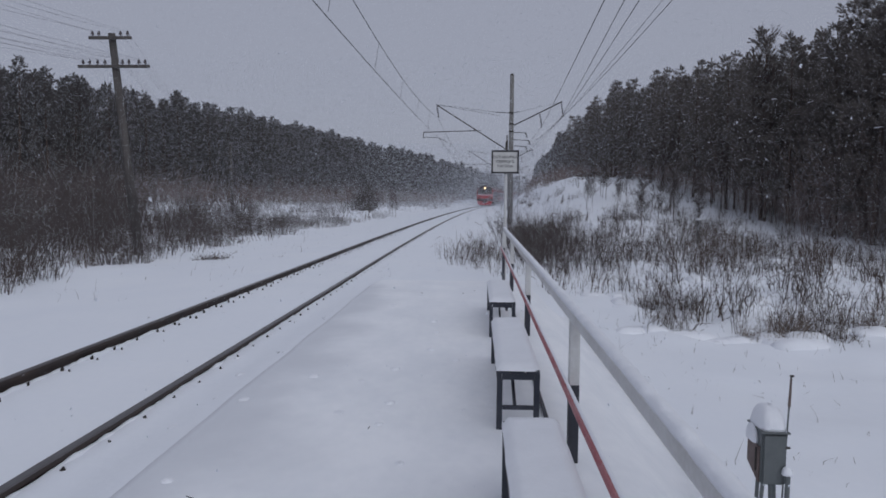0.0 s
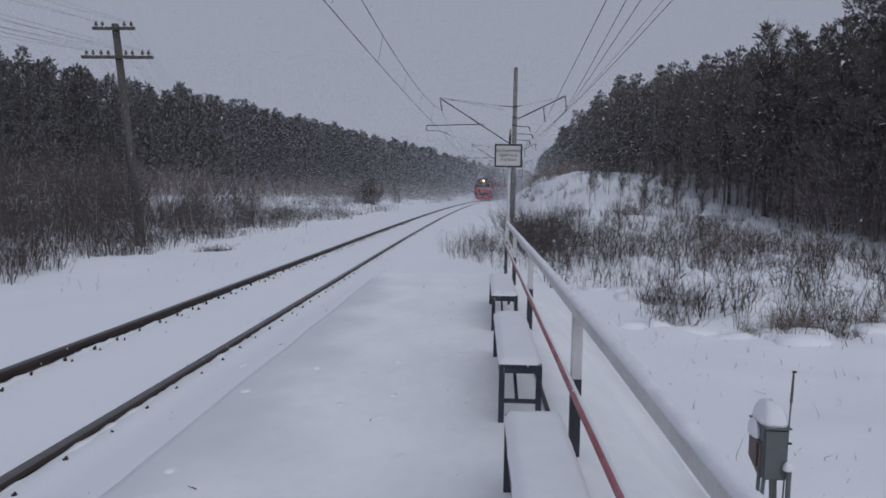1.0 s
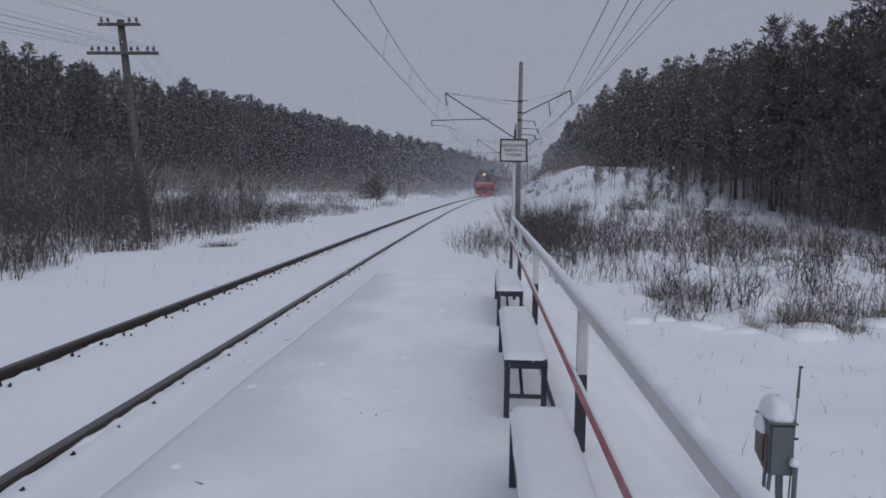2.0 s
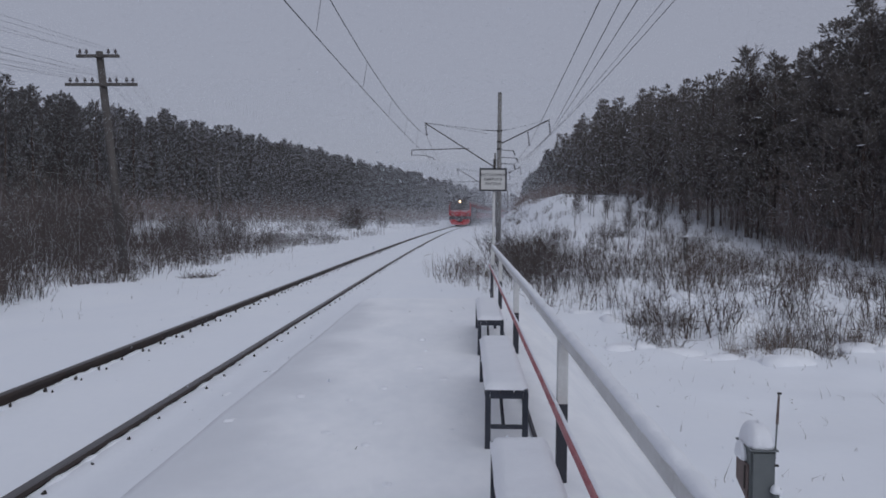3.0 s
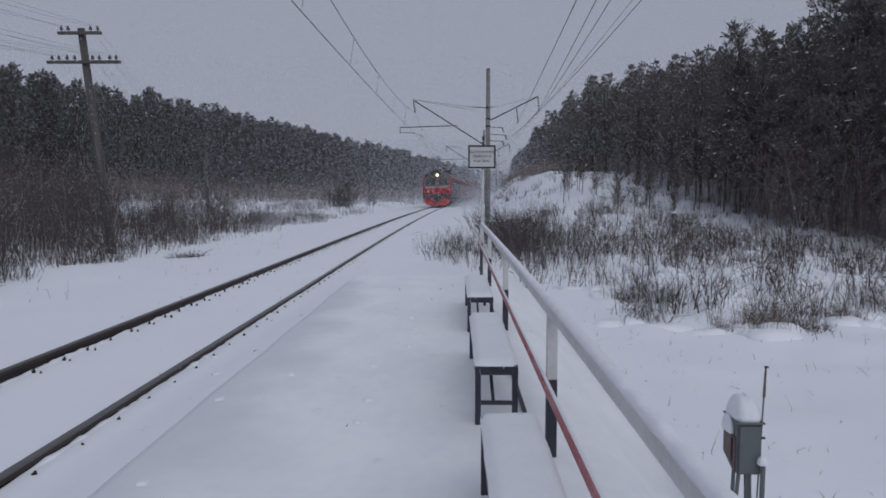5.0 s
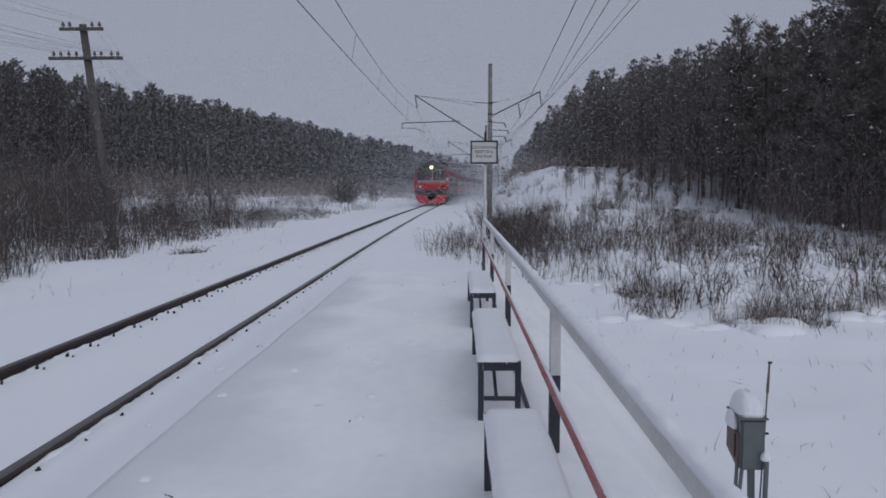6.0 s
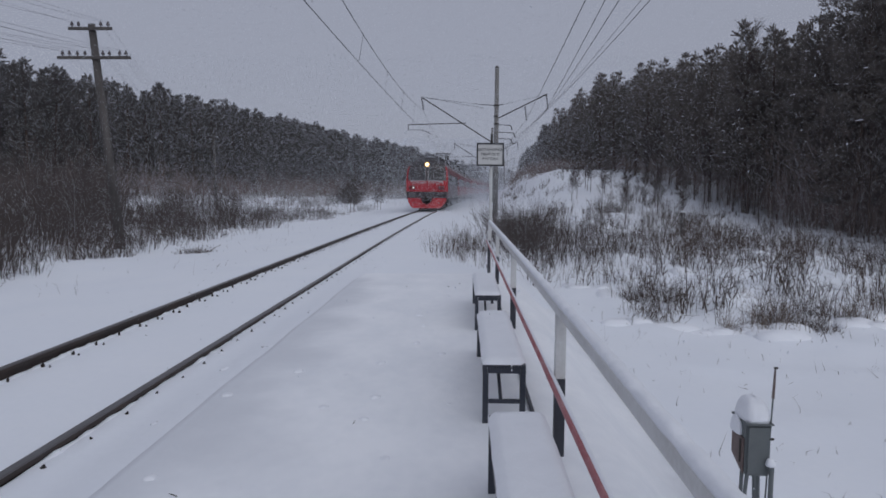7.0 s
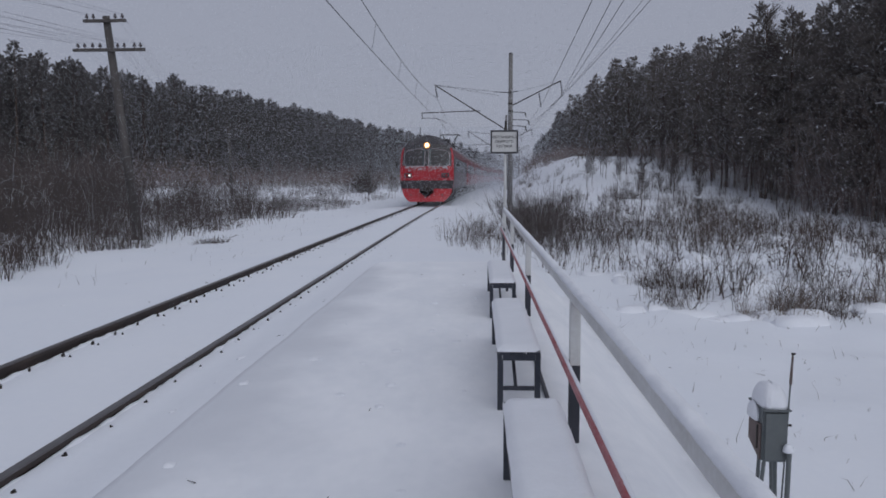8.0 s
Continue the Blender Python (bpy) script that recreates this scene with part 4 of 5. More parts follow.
def stems(root, way, length, width, r, bends=0.18, twigs=3):
    """Thin stalks in two bent pieces with a few side twigs, one island each."""
    n = len(root)
    verts, tris, at = [], [], 0

    def spike(p0, p1, p2, w):
        nonlocal at
        side = np.cross(p2 - p0, r.normal(size=(len(p0), 3)))
        side /= np.linalg.norm(side, axis=1)[:, None] + 1e-9
        verts.extend([p0 + side * w[:, None], p0 - side * w[:, None], p1 + side * 0.7 * w[:, None], p1 - side * 0.7 * w[:, None], p2])
        i, m = np.arange(len(p0)), len(p0)
        for q in ((0, 1, 2), (1, 3, 2), (2, 3, 4)):
            tris.append(at + np.stack([q[0] * m + i, q[1] * m + i, q[2] * m + i], 1))
        at += 5 * m
    mid = root + way * (0.5 * length)[:, None] + r.normal(scale=1, size=(n, 3)) * (bends * 0.3 * length)[:, None]
    tip = root + way * length[:, None] + r.normal(scale=1, size=(n, 3)) * (bends * length)[:, None]
    spike(root, mid, tip, width)
    for k in range(twigs):
        f = r.uniform(0.25, 0.85, n)[:, None]
        p0 = root * (1 - f) + tip * f
        d = way * 0.8 + r.normal(scale=0.6, size=(n, 3))
        ln = (length * r.uniform(0.18, 0.42, n))[:, None]
        p2 = p0 + d * ln
        spike(p0, (p0 + p2) / 2 + r.normal(scale=0.02, size=(n, 3)), p2, width * 0.6)
    return np.concatenate(verts), np.concatenate(tris)


BARK = material("pine_bark", (0.06, 0.045, 0.04), 0.9, vary=0.8, other=(0.11, 0.075, 0.055), scale=2, fine=20, bump=0.3)
# both needle colours are paler than pine, with haze put into the base colour
NEEDLES = material("pine_needles", (0.168, 0.150, 0.143), 0.9, island=0.05, island_other=(0.20, 0.20, 0.205), per_object=0.2)
HAZED = material("hazed_needles", (0.135, 0.126, 0.126), 0.9, island=0.04, island_other=(0.17, 0.17, 0.175), per_object=0.12)
TWIGS = material("bare_twigs", (0.078, 0.064, 0.061), 0.9, island=0.03, island_other=(0.28, 0.28, 0.30))
DRY_WEEDS = material("dry_weeds", (0.085, 0.064, 0.054), 0.9, island=0.14, island_other=(0.6, 0.62, 0.66))
SNOWY_WEEDS = material("snow_laden_weeds", (0.085, 0.066, 0.060), 0.9, island=0.34, island_other=(0.62, 0.64, 0.68))
UNDERWOOD = material("brown_underwood", (0.205, 0.162, 0.152), 0.9, island=0.04, island_other=(0.4, 0.41, 0.44))
STRAW = material("straw_grass", (0.185, 0.148, 0.125), 0.9, island=0.12, island_other=(0.6, 0.62, 0.66))
FLAKE = material("snowflakes", (0.77, 0.80, 0.86), 0.9)


def thin(m, colour, share):
    """Lets part of the light pass through small leaves, needles and flakes."""
    n, l = m.node_tree.nodes, m.node_tree.links
    b, out = n["Principled BSDF"], n["Material Output"]
    b.inputs["Specular IOR Level"].default_value = 0.1
    glow, mix = n.new("ShaderNodeBsdfTranslucent"), n.new("ShaderNodeMixShader")
    glow.inputs[0].default_value = (*colour, 1)
    mix.inputs[0].default_value = share
    l.new(b.outputs[0], mix.inputs[1])
    l.new(glow.outputs[0], mix.inputs[2])
    l.new(mix.outputs[0], out.inputs[0])


thin(FLAKE, (0.77, 0.80, 0.86), 0.5)
thin(NEEDLES, (0.168, 0.15, 0.143), 0.5)
thin(HAZED, (0.135, 0.126, 0.126), 0.5)


def pine_arrays(height, crown_from, spread, count, r, fat=1.0, flat=1.0):
    """Needle tufts on whorls of branches."""
    whorls = int(height * (1 - crown_from) / 0.55)
    z, ang, rad, tilt = [], [], [], []
    for k in range(whorls):
        f = k / max(1, whorls - 1)
        zz = height * (crown_from + (1 - crown_from) * f) - 0.2
        reach = spread * min(1, 0.5 + 1.6 * f) * (1 - f ** 2.1) ** 0.8 * r.uniform(0.7, 1.2) + 0.2
        for b in range(r.integers(4, 7)):
            a = r.uniform(0, 6.283)
            m = max(3, int(count * (reach + 0.3) / (whorls * 5 * spread * 0.62)))
            own = reach * r.uniform(0.55, 1.15)
            t = r.uniform(0.2, 1, m) ** 0.7
            z.append(zz + own * t * r.uniform(-0.15, 0.35) * flat + r.normal(scale=0.12, size=m))
            ang.append(a + r.normal(scale=0.16, size=m))
            rad.append(own * t)
    z, ang, rad = np.concatenate(z), np.concatenate(ang), np.concatenate(rad)
    base = np.stack([rad * np.cos(ang), rad * np.sin(ang), z], 1)
    way = np.stack([np.cos(ang) * 0.7, np.sin(ang) * 0.7, np.full(len(z), 0.55)], 1)
    n = len(z)
    return tufts(base, way, r.uniform(0.26, 0.52, n) * fat ** 0.7, r.uniform(0.03, 0.065, n) * fat ** 1.15, r)


def pine(height, crown_from, spread, count, seed, mat, fat=1.0, far=False):
    r = np.random.default_rng(seed)
    ob = thing("pine_tree", "dark snow-dusted pine tree standing in the forest edge, needles paled for haze", "tree", group="pine forest")
    bm = bmesh.new()
    top = (r.normal(scale=0.15), r.normal(scale=0.15), height)
    rod(bm, (0, 0, -0.8), top, 0.012 * height, 0.02, 8)
    for k in range(0 if far else 14):
        z, a = height * r.uniform(0.12, crown_from + 0.12), r.uniform(0, 6.283)
        ln = r.uniform(0.5, 1.6)
        rod(bm, (0, 0, z), (ln * math.cos(a), ln * math.sin(a), z + r.uniform(-0.3, 0.4)), 0.022, 0.006, 4)
    part("trunk", bm, BARK, ob)
    crown = new("crown", tri_mesh("crown", *pine_arrays(height, crown_from, spread, count, r, fat), mat))
    crown.parent = ob
    if not far:
        bm = bmesh.new()
        for k in range(9):
            f, a = r.uniform(0.15, 0.85), r.uniform(0, 6.283)
            d = spread * min(1, 0.5 + 1.6 * f) * (1 - f ** 2.1) ** 0.8 * r.uniform(0.8, 1.1)
            m = Matrix.Translation((d * math.cos(a), d * math.sin(a), height * (crown_from + (1 - crown_from) * f) + 0.1)) @ pose(0, 0, 0, r.uniform(-12, 12), r.uniform(-12, 12), math.degrees(a) + 90) @ Matrix.Diagonal((r.uniform(0.12, 0.30), r.uniform(0.05, 0.10), 0.03, 1))
            bmesh.ops.create_icosphere(bm, subdivisions=1, radius=1, matrix=m)
        tagged(part("branch_snow", bm, SOFT_SNOW, ob, "pads of snow lying on the branches"), kind="stuff")
    return ob


def bare_tree(height, seed, thick=1.0):
    r = np.random.default_rng(seed)
    ob = thing("bare_tree", "leafless young birch with fine brown twigs", "tree", group="bare trees at the forest edge")
    bm = bmesh.new()
    rod(bm, (0, 0, -0.6), (0.1, 0.05, height * 0.97), 0.0095 * height, 0.012, 7)
    part("trunk", bm, BARK, ob)
    roots, ways, lens = [], [], []
    for k in range(46):
        f = r.uniform(0.25, 0.97)
        a = r.uniform(0, 6.283)
        roots.append((0.1 * f, 0.05 * f, height * f))
        d = np.array((math.cos(a) * 0.55, math.sin(a) * 0.55, 0.8))
        ways.append(d)
        lens.append(height * 0.24 * (1.15 - f))
    roots, ways, lens = np.array(roots), np.array(ways), np.array(lens)
    v1, t1 = stems(roots, ways, lens, np.full(46, 0.018 * thick), r, 0.1, 5)
    f = r.uniform(0.3, 1.0, (46, 9))
    sub = (roots[:, None] + ways[:, None] * (lens[:, None] * f)[..., None]).reshape(-1, 3)
    sw = np.repeat(ways, 9, 0) + r.normal(scale=0.45, size=(414, 3))
    v2, t2 = stems(sub, sw, np.repeat(lens, 9) * 0.45 + 0.25, np.full(414, 0.009 * thick), r, 0.15, 4)
    crown = new("crown", tri_mesh("crown", np.concatenate([v1, v2]), np.concatenate([t1, t2 + len(v1)]), TWIGS))
    crown.parent = ob
    return ob


def scatter(makers, spots):
    """Sets copies of a few model trees on the spots (x, y, scale)."""
    models = [(mk[0](*mk[1:]), [False]) for mk in makers]
    for i, (x, y, s) in enumerate(spots):
        ob, used = models[random.randrange(len(models))]
        m = Matrix.Translation((x, y, ground_height(x, y) - 0.05)) @ pose(0, 0, 0, random.uniform(-2.5, 2.5), random.uniform(-2.5, 2.5), random.uniform(0, 360))
        if not used[0]:
            ob.matrix_basis, used[0] = m, True
            ob.scale = (s, s, s)
        else:
            c = copy_thing(ob, m)
            c.scale = (s, s, s)
    for ob, used in models:
        if not used[0]:
            for o in (*ob.children_recursive, ob):
                bpy.data.objects.remove(o)


def along(line, y):
    return float(np.interp(y, [p[1] for p in line], [p[0] for p in line]))


RIGHT_EDGE = [(24, 12), (21, 24), (19.3, 35), (18.2, 45), (16.6, 60), (15.6, 80), (15.7, 110), (18.2, 150), (23.5, 220)]
LEFT_EDGE = [(-58, 10), (-48, 40), (-42, 66), (-36, 102), (-28.5, 144), (-20, 200), (-12, 260), (-2, 330), (10, 400)]


def build_forests():
    spots = []
    for row, (gap, y0, y1) in enumerate(((2.3, 20, 130), (2.5, 22, 150), (3.2, 24, 160), (4.2, 26, 165))):
        y = y0
        while y < y1:
            yy = y + random.uniform(-0.8, 0.8)
            spots.append((along(RIGHT_EDGE, yy) + 0.3 + 2.4 * row + random.uniform(-0.9, 0.9), yy, random.uniform(0.93, 1.06) * (1.04 if row > 1 else 0.96) * float(np.interp(yy, (20, 34, 40, 48, 58, 75, 100), (1.07, 1.05, 0.94, 0.82, 0.76, 0.75, 0.82)))))
            y += gap * (1 + 0.004 * y)
    close = [p for p in spots if p[1] < 44]
    scatter([(pine, 13.5, 0.22, 2.7, 2200, 11, NEEDLES, 0.85), (pine, 12.4, 0.18, 2.8, 2200, 12, NEEDLES, 0.85), (pine, 14.2, 0.28, 2.6, 2200, 13, NEEDLES, 0.85), (pine, 13.0, 0.16, 2.6, 2200, 14, NEEDLES, 0.85)], close)
    scatter([(pine, 13.5, 0.18, 2.1, 520, 15, NEEDLES, 1.5), (pine, 12.6, 0.12, 2.3, 520, 16, NEEDLES, 1.5), (pine, 14.0, 0.22, 2.0, 520, 17, NEEDLES, 1.5)], [p for p in spots if p[1] >= 44])
    spots = []
    for k in range(46):
        y = random.uniform(22, 74)
        spots.append((along(RIGHT_EDGE, y) - random.uniform(-1.5, 1.6), y, random.uniform(0.35, 0.75)))
    scatter([(bare_tree, 8.6, 31), (bare_tree, 7.6, 32), (bare_tree, 9.2, 33)], spots)
    scatter([(bare_tree, 12.0, 34, 1.7), (bare_tree, 11.2, 35, 1.7)], [(17.9, 46.5, 1.0), (18.6, 47.6, 0.97), (17.6, 45.2, 0.9)])
    spots = []
    for row in range(3):
        y = 26 + row
        while y < 190:
            yy = y + random.uniform(-1, 1)
            spots.append((along(LEFT_EDGE, yy) - 0.5 - 2.2 * row + random.uniform(-1.2, 1.2), yy, random.uniform(0.95, 1.06) * float(np.interp(yy, (40, 80, 110), (0.88, 0.94, 1.0)))))
            y += 1.9 + 0.3 * row
    scatter([(pine, 13.2, 0.12, 1.9, 330, 21, HAZED, 1.6, True), (pine, 12.8, 0.08, 2.0, 330, 22, HAZED, 1.6, True), (pine, 13.7, 0.14, 1.8, 330, 23, HAZED, 1.6, True), (pine, 13.0, 0.10, 1.8, 330, 24, HAZED, 1.6, True), (pine, 13.4, 0.10, 2.2, 330, 25, HAZED, 1.6, True)], spots)
    # the woods behind and beyond, nobody could count them
    vs, ts, at = [], [], 0
    r = np.random.default_rng(5)
    models = [pine_arrays(h, c, s, 170, r, 2.6) for h, c, s in ((13.6, 0.2, 2.0), (12.8, 0.15, 2.1), (14.0, 0.3, 1.9), (13.0, 0.1, 2.1))]
    far = [(along(LEFT_EDGE, y) - 7.5 - 3.5 * k, y) for k in range(2) for y in np.arange(30, 190, 4.2)]
    far += [(along(LEFT_EDGE, y) - 2.5 * k, y) for k in range(2) for y in np.arange(190, 400, 3.4)]
    far += [(along(RIGHT_EDGE, y) + 10, y) for y in np.arange(20, 170, 3.4)]
    far += [(along(RIGHT_EDGE, y) + 3 * k, y) for k in range(2) for y in np.arange(165, 300, 3.6)]
    far += [(x, 410 + 0.2 * abs(x)) for x in np.arange(-20, 80, 3.2)]
    for x, y in far:
        x, y = x + r.uniform(-1.2, 1.2), y + r.uniform(-1.5, 1.5)
        v, t = models[r.integers(4)]
        a, s = r.uniform(0, 6.28), r.uniform(0.9, 1.1)
        s *= float(np.interp(y, (20, 34, 40, 48, 58, 75, 100), (1.07, 1.05, 0.94, 0.82, 0.76, 0.75, 0.82))) if x > 5 and y < 310 else float(np.interp(y, (40, 80, 110), (0.86, 0.93, 1.0)))
        c, q = math.cos(a) * s, math.sin(a) * s
        w = np.stack([v[:, 0] * c - v[:, 1] * q + x, v[:, 0] * q + v[:, 1] * c + y, v[:, 2] * s + ground_height(x, y)], 1)
        vs.append(w)
        ts.append(t + at)
        at += len(v)
    # the haze over these woods is partly in their needle colour
    tagged(new("far_woods", tri_mesh("far_woods", np.concatenate(vs), np.concatenate(ts), HAZED)), "snow-dusted pine woods stretching along the line, needles paled for haze", "forest", kind="stuff")


def rooted(x, y):
    return np.stack([x, y, np.array([ground_height(float(a), float(b)) for a, b in zip(x, y)]) - 0.05], 1)


def brush(name, label, x, y, low, high, width, mat, r, lean=0.16, twigs=3, bends=0.12):
    n = len(x)
    way = np.stack([r.normal(scale=lean, size=n), r.normal(scale=lean, size=n), np.ones(n)], 1)
    v, t = stems(rooted(x, y), way, r.uniform(low, high, n), r.uniform(0.7, 1.3, n) * width, r, bends, twigs)
    return tagged(new(name, tri_mesh(name, v, t, mat)), label, "brush", kind="stuff")


def patchy(r, n, x0, x1, y0, y1, scale, cut, seed, shape=None):
    """Random spots that gather in patches."""
    out = []
    while len(out) < n:
        x, y = r.uniform(x0, x1), r.uniform(y0, y1)
        if noise.noise((x * scale, y * scale, seed)) > cut + r.uniform(-0.12, 0.12) and (shape is None or shape(x, y)):
            out.append((x, y))
    a = np.array(out)
    return a[:, 0], a[:, 1]


def clumps(name, label, x, y, stalks, reach, low, high, width, mat, r, twigs=4, fan=0.35, category="brush"):
    """Shrubs or weeds whose stalks fan out of shared roots."""
    n = len(x) * stalks
    big = np.repeat(r.uniform(0.6, 1.15, len(x)), stalks)
    off = r.normal(scale=1, size=(n, 2)) * reach
    px, py = np.repeat(x, stalks) + off[:, 0], np.repeat(y, stalks) + off[:, 1]
    way = np.stack([off[:, 0] / reach * fan * 0.5 + r.normal(scale=0.08, size=n), off[:, 1] / reach * fan * 0.5 + r.normal(scale=0.08, size=n), np.ones(n)], 1)
    v, t = stems(rooted(px, py), way, r.uniform(low, high, n) * big, r.uniform(0.7, 1.3, n) * width, r, 0.15, twigs)
    return tagged(new(name, tri_mesh(name, v, t, mat)), label, category, kind="stuff")


def build_brush():
    r = np.random.default_rng(3)

    def left(x, y):
        return x < AXIS + bend(y) - 6.6 - 0.7 * noise.noise((y * 0.15, 1, 1))
    x, y = patchy(r, 370, -26, -10.4, 10, 56, 0.3, -0.04, 1.0, left)
    clumps("left_brush", "dense dark leafless brush beside the railway, dusted with snow", x, y, 14, 0.30, 0.5, 1.5, 0.011, TWIGS, r, 5)
    x, y = patchy(r, 210, -34, -12.5, 14, 50, 0.22, -0.10, 11.0, lambda a, b: left(a, b) and a < -0.45 * b - 2)
    clumps("tall_brush", "tall bare shrubs between the railway and the forest", x, y, 13, 0.35, 1.8, 4.2, 0.015, TWIGS, r, 6, 0.3)
    x, y = r.uniform(-18.0, -13.0, 26), r.uniform(29, 42, 26)
    clumps("tall_brush", "thicket of bare shrubs round the telegraph pole", x, y, 13, 0.35, 1.0, 3.0, 0.014, TWIGS, r, 6, 0.3)
    x, y = r.normal(-14.0, 0.7, 14), r.normal(88.0, 0.6, 14)
    clumps("dark_shrub", "dense dark bare shrub standing alone by the line", x, y, 14, 0.35, 1.6, 3.4, 0.034, TWIGS, r, 7, 0.35)
    x, y = r.uniform(-46, -20, 70), r.uniform(38, 80, 70)
    keep = [along(LEFT_EDGE, float(b)) + 3 < a < -0.30 * b for a, b in zip(x, y)]
    clumps("tall_brush", "bare shrubs scattered over the snow before the forest", x[keep], y[keep], 11, 0.45, 0.8, 2.2, 0.018, TWIGS, r, 5, 0.35)
    x, y = patchy(r, 300, -15.5, -9.7, 11, 60, 0.5, -0.12, 5.0, left)
    clumps("weed_band", "dry weeds poking through snow in front of the brush", x, y, 10, 0.2, 0.25, 0.75, 0.010, DRY_WEEDS, r, 4)
    x, y = patchy(r, 420, -30, -6, 58, 190, 0.14, -0.1, 2.0, lambda a, b: left(a, b) and a > along(LEFT_EDGE, b) + 2)
    clumps("left_brush", "leafless brush on the snow towards the far woods", x, y, 9, 0.4, 0.3, 1.05, 0.018, SNOWY_WEEDS, r, 4)
    x, y = patchy(r, 580, -50, 0, 20, 260, 0.12, -0.35, 8.0, lambda a, b: along(LEFT_EDGE, b) - 2 < a < along(LEFT_EDGE, b) + 7)
    clumps("undergrowth", "bare undergrowth at the foot of the pine forest", x, y, 9, 0.5, 1.5, 4.2, 0.022, UNDERWOOD, r, 5, 0.25)

    def slope(a, b):
        return a < along(RIGHT_EDGE, b) + 2 and a > 1.4 + 0.02 * b + max(0.0, (17 - b) * 0.9) and b > 11.5 + max(0.0, 7 - a) * 0.25
    x, y = patchy(r, 230, 1.4, 18, 13.0, 48, 0.42, 0.14, 3.0, slope)
    clumps("dry_weeds", "tall dry brown weeds standing in snow", x, y, 11, 0.17, 0.35, 1.05, 0.012, DRY_WEEDS, r, 5, 0.25)
    x, y = patchy(r, 150, 2.0, 17, 13.0, 46, 0.42, 0.08, 41.0, slope)
    clumps("snowy_weeds", "bent weeds with snow clinging to their stalks", x, y, 8, 0.16, 0.25, 0.8, 0.011, SNOWY_WEEDS, r, 4, 0.4)
    x, y = r.normal(6.6, 1.3, 58), r.normal(21.5, 3.0, 58)
    clumps("tall_weeds", "thick stand of tall dead weeds in snow", x, y, 11, 0.2, 0.45, 1.1, 0.010, DRY_WEEDS, r, 5, 0.3)
    x, y = r.normal(10.6, 1.5, 24), r.normal(20.5, 2.4, 24)
    clumps("tall_weeds", "brown dead weeds before the forest edge", x, y, 10, 0.25, 0.4, 1.0, 0.010, TWIGS, r, 5, 0.35)
    x, y = patchy(r, 130, 1.4, 18, 13, 50, 0.45, -0.1, 14.0, slope)
    clumps("pale_weeds", "thin pale straw weeds standing in snow", x, y, 7, 0.25, 0.2, 0.6, 0.006, STRAW, r, 3, 0.3)
    x, y = patchy(r, 230, 3, 17, 42, 115, 0.3, 0.05, 6.0, lambda a, b: a < along(RIGHT_EDGE, b) + 1 and a > 2.2 + bend(b) + 1.5)
    clumps("dry_weeds", "dry weeds on the snowy slope of the cutting", x, y, 6, 0.16, 0.3, 0.8, 0.018, DRY_WEEDS, r, 2)
    x, y = patchy(r, 330, 9, 34, 16, 100, 0.15, -0.3, 17.0, lambda a, b: along(RIGHT_EDGE, b) - 0.8 < a < along(RIGHT_EDGE, b) + 5)
    clumps("undergrowth", "brown leafless undergrowth along the forest edge", x, y, 9, 0.4, 0.8, 3.2, 0.012, UNDERWOOD, r, 6, 0.25)
    x, y = patchy(r, 260, 15, 30, 17, 52, 0.2, -0.3, 19.0, lambda a, b: along(RIGHT_EDGE, b) - 0.8 < a < along(RIGHT_EDGE, b) + 3.0)
    clumps("young_underwood", "tall brown leafless saplings in front of the pines", x, y, 10, 0.5, 2.5, 6.0, 0.014, UNDERWOOD, r, 7, 0.2)
    x, y = r.normal(2.3, 0.75, 90), r.normal(26.5, 3.0, 90)
    keep = (y > 20) & (x > 1.2)
    clumps("shrub_thicket", "dense dark thicket of bare shrubs behind the railing", x[keep], y[keep], 13, 0.3, 0.7, 1.5, 0.009, TWIGS, r, 7, 0.4)
    x, y = patchy(r, 100, 2, 14, 13, 32, 0.5, -0.05, 23.0, slope)
    clumps("leafy_weeds", "drooping dark brown dead weeds with leaves", x, y, 6, 0.14, 0.3, 0.75, 0.013, DRY_WEEDS, r, 3, 0.5)
    x, y = patchy(r, 150, 8, 18, 82, 150, 0.1, -0.3, 29.0, lambda a, b: a > 4.5 + bend(b) and a < along(RIGHT_EDGE, b) + 2)
    clumps("crest_brush", "bare bushes on the crest of the cutting", x, y, 9, 0.5, 0.7, 2.2, 0.03, UNDERWOOD, r, 4, 0.4)
    x, y = r.normal(0.1, 0.5, 60), r.normal(21.5, 3.0, 60)
    keep = (y > 17.0) & (x > -0.9)
    clumps("straw_stalks", "thin straw stalks beside the platform end", x[keep], y[keep], 8, 0.15, 0.25, 0.75, 0.006, DRY_WEEDS, r, 4, 0.4)
    for cx, cy, n, hi, mt in ((5.35, 12.5, 150, 0.6, STRAW), (6.0, 12.35, 150, 0.24, DRY_WEEDS), (4.8, 12.5, 110, 0.24, STRAW), (5.6, 12.9, 110, 0.75, DRY_WEEDS), (6.3, 13.1, 100, 0.6, DRY_WEEDS), (3.5, 13.0, 110, 0.55, DRY_WEEDS), (7.2, 13.4, 120, 0.5, STRAW), (4.2, 14.6, 150, 0.6, DRY_WEEDS), (3.7, 15.4, 150, 0.6, DRY_WEEDS), (8.4, 14.2, 150, 0.35, STRAW), (9.4, 14.6, 170, 0.45, DRY_WEEDS)):
        x, y = r.normal(cx, 0.19, n), r.normal(cy, 0.24, n)
        ob = brush("grass_tuft", "clump of dry straw-coloured grass bent over in snow", x, y, 0.15, hi, 0.006, mt, r, 0.35, 2, 0.22)
        tagged(ob, category="grass")
